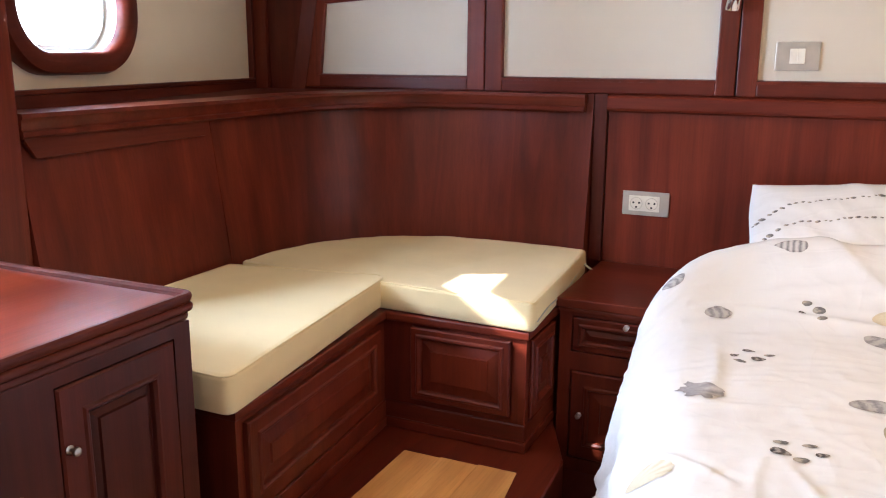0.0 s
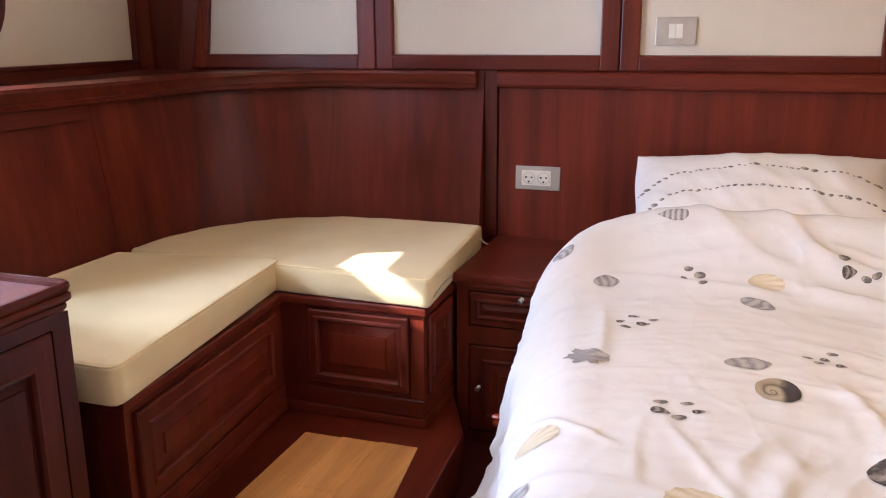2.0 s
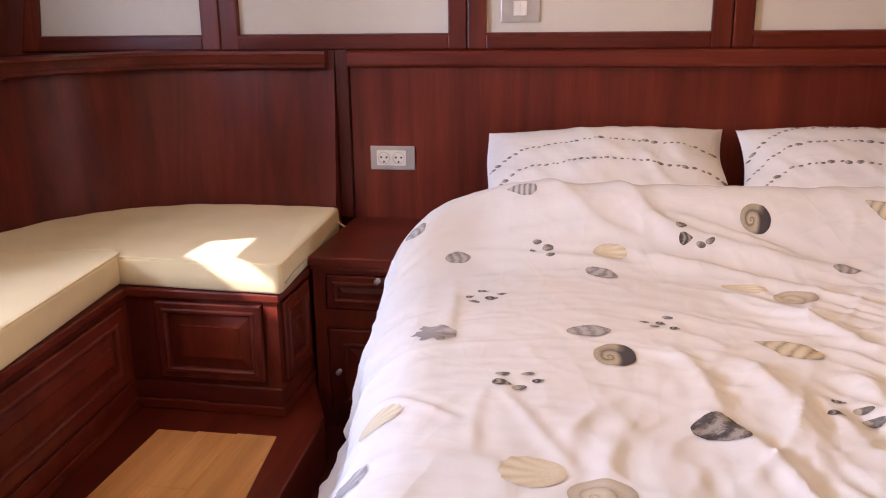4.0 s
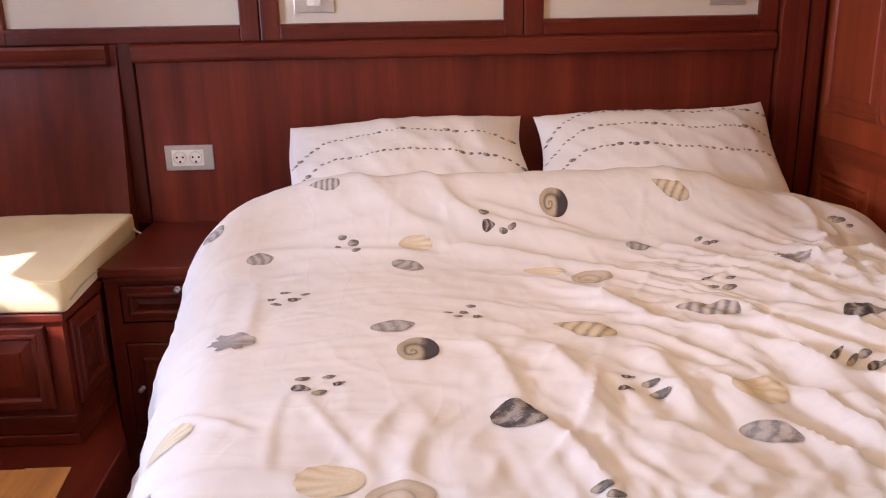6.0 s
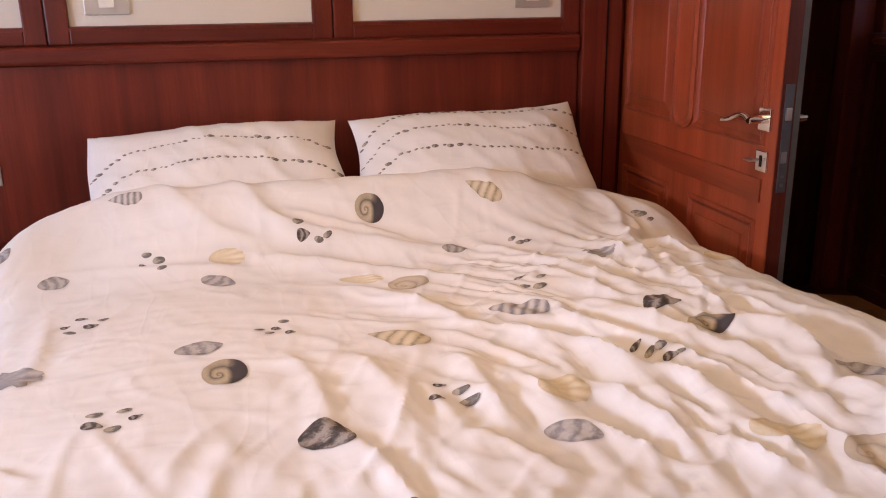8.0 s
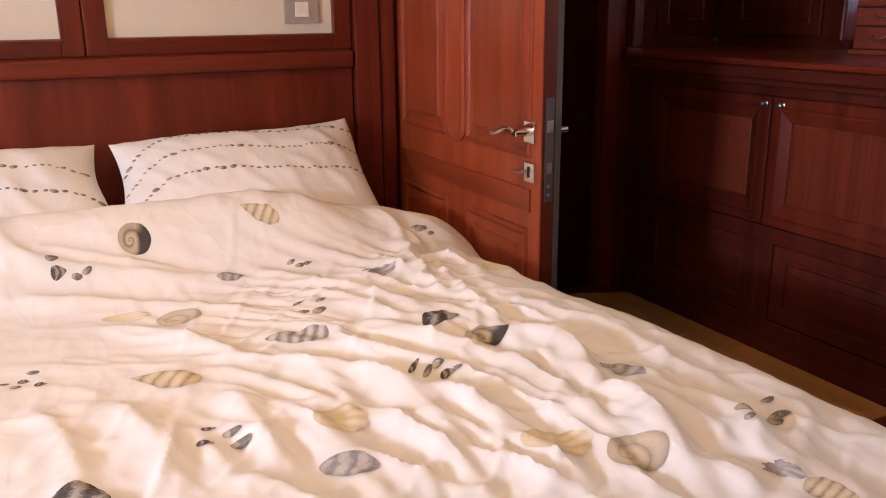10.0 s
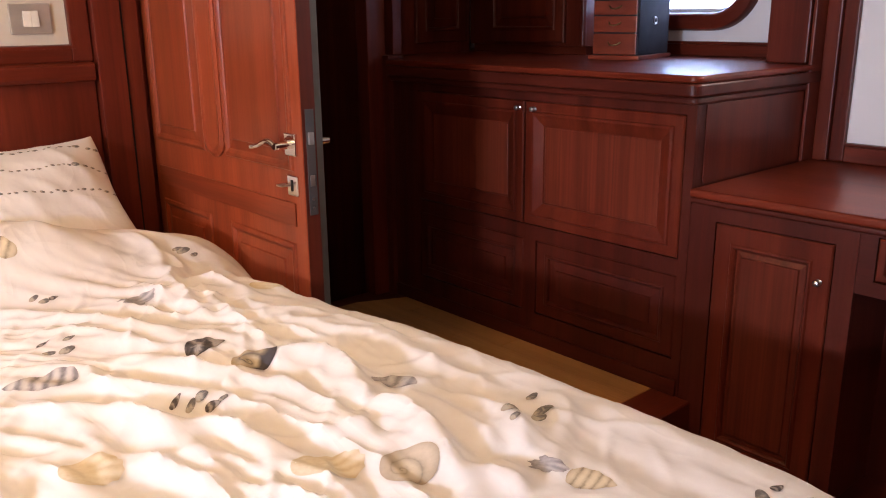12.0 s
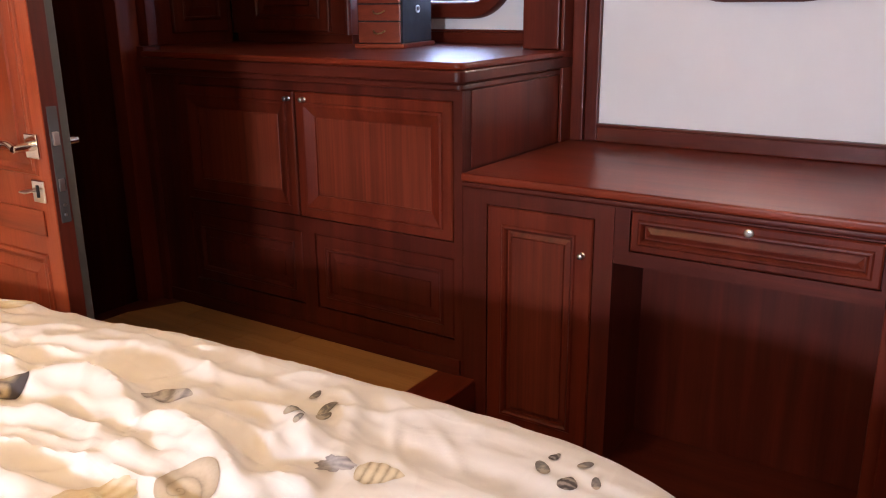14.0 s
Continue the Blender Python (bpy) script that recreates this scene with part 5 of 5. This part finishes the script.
def add_motif(bm, kind, place, seg=36, rings=11):
    """place(u, v) gives the point on the cloth for the motif's flat coordinates."""
    layer = bm.loops.layers.uv.get("motif") or bm.loops.layers.uv.new("motif")
    rim = bm.loops.layers.uv.get("rim") or bm.loops.layers.uv.new("rim")
    layer = bm.loops.layers.uv.get("motif")
    prev, flat, edge = None, {}, {}
    hub = bm.verts.new(place(0, 0))
    flat[hub], edge[hub] = (0, 0), 0.0
    for k in range(1, rings + 1):
        row = []
        for i in range(seg):
            a = 2 * math.pi * i / seg
            u, v = outline_of(kind, a if a <= math.pi else a - 2 * math.pi)
            u, v = u * k / rings, v * k / rings
            w = bm.verts.new(place(u, v))
            flat[w] = (u, v)
            edge[w] = k / rings
            row.append(w)
        for i in range(seg):
            j = (i + 1) % seg
            f = bm.faces.new((hub, row[i], row[j])) if prev is None else bm.faces.new((prev[i], row[i], row[j], prev[j]))
            for lp in f.loops:
                lp[layer].uv = flat[lp.vert]
                lp[rim].uv = (edge[lp.vert], 0.0)
        prev = row
    return bm


def named_uv(ob):
    ob.data.polygons.foreach_set("use_smooth", [True] * len(ob.data.polygons))
    return ob


COVER_TREE = BVHTree.FromPolygons([v.co.copy() for v in COVER.data.vertices], [tuple(p.vertices) for p in COVER.data.polygons])


def on_cover(x, y):
    hit, nrm, _, _ = COVER_TREE.ray_cast(Vector((x, y, 1.5)), Vector((0, 0, -1)))
    if hit is None:
        return Vector((x, y, 0.40))
    return hit + (nrm if nrm.z > 0 else -nrm) * 0.0013


def print_on_cover(kind, x, y, size, turn, squash=1.0):
    a = radians(turn)
    h = size / 2

    def place(u, v):
        return on_cover(x + h * (u * math.cos(a) - v * squash * math.sin(a)), y + h * (u * math.sin(a) + v * squash * math.cos(a)))
    bm = add_motif(bmesh.new(), kind, place)
    return named_uv(part("shell_print", bm, INK[kind], DUVET))


# each print: place, length, turn, breadth
SNAILS = ((0.391, 1.284, 0.081, 2, 1.85), (0.758, 1.998, 0.077, -11, 1.20), (1.302, 1.200, 0.088, -50, 0.95))
PALE_SNAILS = ((0.798, 1.667, 0.096, -20, 0.92), (0.366, 0.793, 0.097, -5, 1.10), (1.265, 0.701, 0.085, -45, 1.25))
SAND_AUGERS = ((1.076, 2.010, 0.106, 145, 1.25), (0.724, 1.368, 0.135, 147, 1.45), (1.423, 0.504, 0.072, -75, 1.9))
GREY_AUGERS = ((0.990, 1.420, 0.130, 155, 1.55), (0.145, 2.062, 0.083, 182, 1.5))
WHELKS = ((0.554, 0.999, 0.103, -48, 1.25), (1.270, 1.332, 0.078, -16, 1.30))
MUSSELS = ((0.342, 1.405, 0.093, 14, 1.15), (0.001, 1.830, 0.070, 25, 0.95), (0.369, 1.788, 0.090, -30, 1.10), (0.954, 1.841, 0.066, -8, 1.10),
           (0.910, 0.904, 0.092, -36, 1.10), (1.428, 0.94, 0.095, -72, 0.86), (-0.122, 1.888, 0.065, 47, 1.10))
SCALLOPS = ((0.388, 1.883, 0.095, 0, 1.02), (0.697, 1.728, 0.114, -15, 0.50), (0.942, 1.031, 0.094, -10, 1.70), (1.191, 0.793, 0.114, -30, 1.2),
            (0.270, 0.843, 0.107, 182, 1.39), (0.0, 1.005, 0.085, 40, 1.2), (1.56, 1.60, 0.089, -21, 1.1))
FANS = ((0.034, 1.345, 0.086, 22, 1.70), (1.281, 1.680, 0.076, -7, 1.0), (1.410, 0.569, 0.058, -71, 0.75), (0.0, 0.83, 0.055, 37, 1.3))
for kind, rows in (("snail", SNAILS), ("psnail", PALE_SNAILS), ("auger_sand", SAND_AUGERS), ("auger_grey", GREY_AUGERS),
                   ("whelk", WHELKS), ("oval", MUSSELS), ("pale", SCALLOPS), ("fan", FANS)):
    for px, py, size, turn, tall in rows:
        print_on_cover(kind, px, py, size, turn, tall)


# loose groups of printed pebbles: place and half length of each
HEAD_PEBBLES = ((0.200, 1.911, 0.012), (0.229, 1.893, 0.015), (0.192, 1.879, 0.009), (0.238, 1.862, 0.012),
                (0.094, 1.626, 0.014), (0.139, 1.611, 0.012), (0.068, 1.590, 0.011), (0.119, 1.582, 0.016), (0.082, 1.554, 0.015),
                (0.570, 1.962, 0.015), (0.580, 1.927, 0.017), (0.617, 1.912, 0.012), (0.640, 1.919, 0.012),
                (1.122, 1.825, 0.012), (1.107, 1.847, 0.012), (1.144, 1.827, 0.011),
                (1.090, 1.567, 0.014), (1.048, 1.592, 0.014), (1.042, 1.539, 0.013), (1.071, 1.522, 0.016),
                (1.502, 1.922, 0.018), (1.520, 1.898, 0.012), (1.491, 1.935, 0.013))
FOOT_PEBBLES = ((0.190, 1.165, 0.014), (0.236, 1.170, 0.013), (0.257, 1.142, 0.012), (0.193, 1.126, 0.018), (0.225, 1.114, 0.014),
                (0.507, 1.510, 0.012), (0.491, 1.479, 0.011), (0.477, 1.457, 0.010), (0.518, 1.450, 0.011), (0.457, 1.476, 0.011),
                (0.751, 1.116, 0.012), (0.782, 1.088, 0.016), (0.737, 1.069, 0.014), (0.788, 1.051, 0.018),
                (1.125, 1.148, 0.012), (1.161, 1.124, 0.012), (1.184, 1.092, 0.009), (1.140, 1.123, 0.012), (1.166, 1.093, 0.014),
                (1.463, 0.694, 0.016), (1.552, 0.732, 0.014), (1.526, 0.684, 0.018), (1.504, 0.673, 0.014), (1.444, 0.667, 0.009))
CORNER_PEBBLES = ((1.595, 0.330, 0.012), (1.557, 0.331, 0.019), (1.543, 0.286, 0.017), (1.596, 0.285, 0.014), (1.562, 0.255, 0.013),
                  (0.633, 0.774, 0.016), (0.648, 0.755, 0.013))


def pebble_on_cover(x, y, half, rng):
    """One printed pebble or tiny shell."""
    t, tall = rng.uniform(-0.5, 0.7), rng.uniform(0.9, 1.5)

    def place(u, v):
        return on_cover(x + half * (u * math.cos(t) - tall * v * math.sin(t)), y + half * (u * math.sin(t) + tall * v * math.cos(t)))
    kind = rng.choice(("pebble", "pebble", "whelk"))
    named_uv(part("pebble_print", add_motif(bmesh.new(), kind, place, 18, 4), INK[kind], DUVET))


rng = random.Random(11)
for px, py, half in HEAD_PEBBLES + FOOT_PEBBLES + CORNER_PEBBLES:
    pebble_on_cover(px, py, half, rng)


# ---- pillows ----
def pillow(m, width, height, thick, seed, rows, label):
    t = thing("pillow", m.translation, label, "pillow", "pillows on the bed")
    W, Hh, T = width / 2, height / 2, thick / 2

    def surf(u, v, side):
        eu, ev = 1 - abs(u) ** 2.6, 1 - abs(v) ** 2.3
        body = max(0.0, eu * ev) ** 0.5
        x = W * u * (1 - 0.045 * (1 - v * v)) + W * (0.075 if u > 0 else 0.03) * u * (1 - v) / 2
        y = Hh * v * (1 - 0.075 * (1 - u * u)) + 0.012 * math.sin(3.1 * u + seed) * (1 - 0.4 * v * v)
        x += W * 0.02 * math.sin(4 * v + 2 * seed) * u ** 4
        y -= Hh * 0.07 * max(0.0, v) * ((1 - u) / 2) ** 2
        w = noise.noise(Vector((u * 2.4 + seed, v * 2.0, seed)))
        cr = noise.noise(Vector((u * 7 + 3 * v + seed, v * 2.2 - u, 4 + seed)))
        z = side * T * body * (1 + 0.14 * w) + 0.010 * max(0.0, cr) * (0.3 + body) * side
        z += 0.010 * (u * u * u * u) * math.sin(5 * v + seed)
        return m @ Vector((x, y, z))
    n = 56
    bm = bmesh.new()
    front = [[bm.verts.new(surf(2 * i / n - 1, 2 * j / n - 1, 1)) for i in range(n + 1)] for j in range(n + 1)]
    back = [[front[j][i] if i in (0, n) or j in (0, n) else bm.verts.new(surf(2 * i / n - 1, 2 * j / n - 1, -1)) for i in range(n + 1)] for j in range(n + 1)]
    for g in (front, back):
        for j in range(n):
            for i in range(n):
                q = (g[j][i], g[j][i + 1], g[j + 1][i + 1], g[j + 1][i])
                bm.faces.new(q if g is front else tuple(reversed(q)))
    part("case", bm, COTTON, t, "", True)
    r = random.Random(seed * 7 + 1)

    def bend(q):                                         # the printed rows dip towards the pillow's ends
        return 0.42 * max(0.0, (-0.60 - q) / 0.40) ** 1.7 + 0.16 * max(0.0, (q - 0.68) / 0.32) ** 1.5
    for v0 in rows:
        u = -0.97
        while u < 0.96:
            h = r.choice((0.004, 0.005, 0.006, 0.006, 0.007, 0.008, 0.011))
            vv = v0 + 0.02 * math.sin(5 * u + seed) + r.uniform(-0.012, 0.012) - bend(u)
            tilt = r.uniform(-0.3, 0.3)

            def place(a, b):
                uu = min(0.995, max(-0.995, u + (a * math.cos(tilt) - b * math.sin(tilt)) * h / W))
                v2 = vv + (b * math.cos(tilt) + a * math.sin(tilt)) * h * 1.15 / Hh
                p, q, s = surf(uu, v2, 1), surf(uu + 0.004, v2, 1), surf(uu, v2 + 0.004, 1)
                return p + (q - p).cross(s - p).normalized() * 0.0022
            named_uv(part("pebble_print", add_motif(bmesh.new(), "pebble", place, 12, 2), INK["pebble"], t))
            slope = (bend(u + 0.01) - bend(u)) / 0.01 * Hh / W
            u += (2 * h + r.uniform(0.004, 0.010)) / W / math.sqrt(1 + slope * slope)
    return t


def lean(x, y, z, tilt, turn, roll):
    """Pillow pose: its face looks aft and up by tilt degrees from lying flat."""
    return Matrix.Translation((x, y, z)) @ Matrix.Rotation(radians(turn), 4, "Z") @ Matrix.Rotation(radians(tilt), 4, "X") @ Matrix.Rotation(radians(roll), 4, "Z")


pillow(lean(0.37, 2.285, 0.555, 42, 1.0, 0.8), 0.72, 0.46, 0.18, 1.3, (0.50, 0.10), "white cotton pillow with printed rows of grey pebbles")
pillow(lean(1.122, 2.275, 0.565, 42, -3.0, 2.4), 0.715, 0.47, 0.18, 2.9, (0.82, 0.46, 0.06), "white cotton pillow with printed pebble rows, beside the door")


# ---- cabin door, standing open beside the bed ----
def cabin_door():
    t = thing("door_1", (1.71, 2.45, 0.0), "open mahogany cabin door with raised panels and chrome lever", "door", "", "structure")
    xf, y0, y1, z1 = 1.69, 1.613, 2.492, 1.76
    part("leaf", box(xf, xf + 0.042, y0, y1, 0.012, z1, bevel=0.003), DOORWOOD, t)
    # Thin dark skin: the unlit door edge's shade put into its colour.
    part("lipping", box(xf + 0.002, xf + 0.040, y0 - 0.0022, y0 - 0.0001, 0.014, z1, bevel=0.0005), STAIN_SHADE[2], t)
    part("backing", box(xf + 0.0425, xf + 0.080, y0 + 0.03, y1 - 0.02, 0.10, z1, bevel=0.003), GREY, t, "grey-green padded backing")

    def field(ya, yb, za, zb, w=0.05):
        prof = [(0, 0.0005), (0.003, 0.005), (0.012, 0.007), (0.020, 0.003), (0.024, -0.0), (0.024, 0.0), (w, 0.0035), (w + 0.003, 0.0075)]
        part("panel", loops(bmesh.new(), rect_rings((xf, ya, za), (0, -1, 0), (0, 0, 1), ya - yb, zb - za, prof)), DOORWOOD, t)
    field(2.005, 1.655, 0.705, 1.66)
    field(2.455, 2.125, 0.705, 1.66)
    field(2.005, 1.665, 0.10, 0.52)
    field(2.445, 2.125, 0.10, 0.52)
    bm = bmesh.new()
    pts = [(2.125, 1.66), (2.005, 1.66), (2.005, 0.76)] + [(2.065 - 0.06 * math.cos(a), 0.745 - 0.05 * math.sin(a)) for a in [math.pi * k / 12 for k in range(13)]] + [(2.125, 0.76)]
    rows = []
    for inset, d in ((0.0, 0.0), (0.0, 0.006), (0.012, 0.011), (0.024, 0.008)):
        rows.append([Vector((xf - d, 2.065 + (y - 2.065) * (1 - inset / 0.06), min(z, 1.66) + (inset if z < 0.76 else 0))) for y, z in pts])
    part("muntin", loops(bm, rows), DOORWOOD, t)
    part("mid_rail", box(xf - 0.005, xf - 0.0003, 1.655, 2.455, 0.565, 0.625, bevel=0.002), wood("door_rail_mahogany", 1, (0.165, 0.027, 0.009), (0.235, 0.042, 0.013), (0.30, 0.061, 0.0195), 0.34, 0.2), t)
    # lever handles on both faces
    for s, x in ((-1, xf), (1, xf + 0.0805)):
        if s > 0:
            h = part("lever_handle", tube([(x, 1.655, 0.773), (x + 0.020, 1.655, 0.773), (x + 0.027, 1.665, 0.773), (x + 0.027, 1.77, 0.771)], [0.009, 0.009, 0.0085, 0.006], 12), CHROME, t, "polished chrome lever", True)
            continue
        h = part("lever_handle", box(*sorted((x, x + s * 0.009)), 1.632, 1.682, 0.745, 0.801, bevel=0.003), CHROME, t, "polished chrome lever on a square rose")
        bm = tube([(x + s * 0.008, 1.657, 0.773), (x + s * 0.05, 1.657, 0.773)], [0.011, 0.0095], 12)
        pts = [(x + s * (0.05 - 0.006 * math.sin(3 * k / 12)), 1.652 + 0.125 * k / 12, 0.773 + 0.010 * math.sin(math.pi * 1.5 * k / 12) - 0.004 * k / 12) for k in range(13)]
        tube(pts, [0.0095 - 0.004 * k / 12 for k in range(13)], 10, bm)
        part("lever", bm, CHROME, h, "", True)
    k = part("lock_plate", box(xf - 0.008, xf - 0.0002, 1.634, 1.680, 0.645, 0.697, bevel=0.003), CHROME, t, "square chrome key plate")
    part("keyhole", box(xf - 0.0095, xf - 0.0078, 1.653, 1.661, 0.657, 0.685, bevel=0), HOLE, k)
    part("key", box(xf - 0.034, xf - 0.008, 1.664, 1.69, 0.669, 0.673, bevel=0.001), NICKEL, k)
    e = part("lock_faceplate", box(xf + 0.010, xf + 0.034, y0 - 0.0045, y0 - 0.0024, 0.60, 0.86, bevel=0.0008), STEEL, t, "dull steel lock face on the door edge")
    part("latch", box(xf + 0.014, xf + 0.028, y0 - 0.012, y0 - 0.004, 0.775, 0.805, bevel=0.002), NICKEL, e)
    part("bolt", box(xf + 0.015, xf + 0.029, y0 - 0.006, y0 - 0.004, 0.672, 0.70, bevel=0.001), NICKEL, e)
    for z in (0.64, 0.618):
        part("screw", lathe(((0.004, 0), (0.0035, 0.0015)), (xf + 0.022, y0 - 0.0045, z), (0, -1, 0), 10), NICKEL, e)
    for z in (0.25, 1.5):
        part("hinge", lathe(((0.007, 0), (0.007, 0.09)), (xf + 0.004, 2.4965, z), (0, 0, 1), 10), NICKEL, t)


cabin_door()


# ---- electrical plates and reading lamp ----
WELL = plain("shaded_ivory_plastic", (0.56, 0.52, 0.42), 0.4)


def socket():
    t = thing("wall_socket", (-0.324, 2.477, 0.598), "double wall socket in a champagne plate on the headboard", "socket")
    part("plate", box(-0.400, -0.248, 2.470, 2.4775, 0.558, 0.638, bevel=0.003), PLATE, t)
    part("insert", box(-0.378, -0.278, 2.4675, 2.4702, 0.573, 0.624, bevel=0.002), IVORY, t, "ivory socket insert")
    for x in (-0.353, -0.303):
        w = part("well", lathe(((0.0205, 0), (0.0205, 0.002), (0.0185, 0.0025), (0.0175, -0.0035)), (x, 2.4677, 0.5985), (0, -1, 0), 28), WELL, t, "", True)
        for dx, dz in ((-0.0095, 0.002), (0.0095, 0.002), (0.0, -0.0125)):
            part("contact", box(x + dx - 0.003, x + dx + 0.003, 2.4655, 2.4672, 0.5955 + dz, 0.6015 + dz, bevel=0.001), HOLE, w)


def switch(x0, x1, z0, z1):
    t = thing("light_switch", ((x0 + x1) / 2, 2.49, z0), "double rocker light switch in a champagne plate", "switch", "switches above the bed")
    part("plate", box(x0, x1, 2.485, 2.4938, z0, z1, bevel=0.003), PLATE, t)
    c, m = (x0 + x1) / 2, (z0 + z1) / 2
    for a in (-1, 1):
        bm = box(min(c, c + a * 0.021), max(c, c + a * 0.021), 2.480, 2.4855, m - 0.022, m + 0.022, bevel=0.0015)
        for v in bm.verts:
            v.co.y += a * (v.co.z - m) * 0.09
        part("rocker", bm, IVORY, t)


socket()
switch(0.034, 0.158, 1.032, 1.117)
switch(1.313, 1.425, 1.032, 1.117)


def reading_lamp():
    t = thing("reading_lamp", (-0.085, 2.47, 1.25), "small chrome reading lamp on the panel frame", "lamp")
    part("base", lathe(((0.022, 0), (0.022, 0.006), (0.014, 0.012)), (-0.075, 2.4735, 1.30), (0, -1, 0), 20), CHROME, t, "", True)
    part("arm", tube([(-0.075, 2.462, 1.30), (-0.078, 2.43, 1.30), (-0.082, 2.425, 1.285)], 0.006), CHROME, t, "", True)
    part("shade", lathe(((0.007, 0.05), (0.014, 0.045), (0.018, 0.02), (0.021, -0.045), (0.018, -0.05), (0.012, -0.048)), (-0.088, 2.425, 1.255), (0.12, -0.05, 1.0), 20), CHROME, t, "", True)


reading_lamp()


# ---- keepsake box on the sideboard ----
def keepsake_box():
    m = Matrix.Translation((3.03, 1.715, 0.9155)) @ Matrix.Rotation(radians(12), 4, "Z")
    t = thing("keepsake_box", m.translation, "dark wooden keepsake box with red drawers and brass pulls", "box")

    def b(x0, x1, y0, y1, z0, z1, bev=0.003):
        bm = box(x0, x1, y0, y1, z0, z1, bevel=bev)
        bm.transform(m)
        return bm
    part("body", b(0.0, 0.26, -0.085, 0.085, 0.016, 0.20), CHARCOAL, t)
    part("foot", b(-0.014, 0.27, -0.095, 0.095, 0.0, 0.0155, 0.004), CABINET_RED, t)
    part("lid", b(-0.006, 0.265, -0.09, 0.09, 0.2005, 0.222, 0.006), CHARCOAL, t)
    for z0, z1 in ((0.018, 0.088), (0.092, 0.146), (0.150, 0.197)):
        d = part("drawer", b(-0.008, -0.0005, -0.08, 0.08, z0, z1), CABINET_RED, t, "red-brown drawer front")
        zc = (z0 + z1) / 2
        bm = tube([(-0.008, -0.022, zc + 0.006), (-0.020, -0.014, zc - 0.001), (-0.022, 0.0, zc - 0.004), (-0.020, 0.014, zc - 0.001), (-0.008, 0.022, zc + 0.006)], 0.0025, 8)
        bm.transform(m)
        part("pull", bm, plain("old_brass", (0.55, 0.44, 0.25), 0.3, 1.0) if z0 < 0.02 else bpy.data.materials["old_brass"], d, "old brass pull", True)
    bm = tube([(0.12 + 0.014 * math.cos(a), -0.091, 0.13 + 0.011 * math.sin(a)) for a in [2 * math.pi * k / 16 for k in range(17)]], 0.003, 8)
    bm.transform(m)
    part("ring_handle", bm, NICKEL, t, "", True)


keepsake_box()
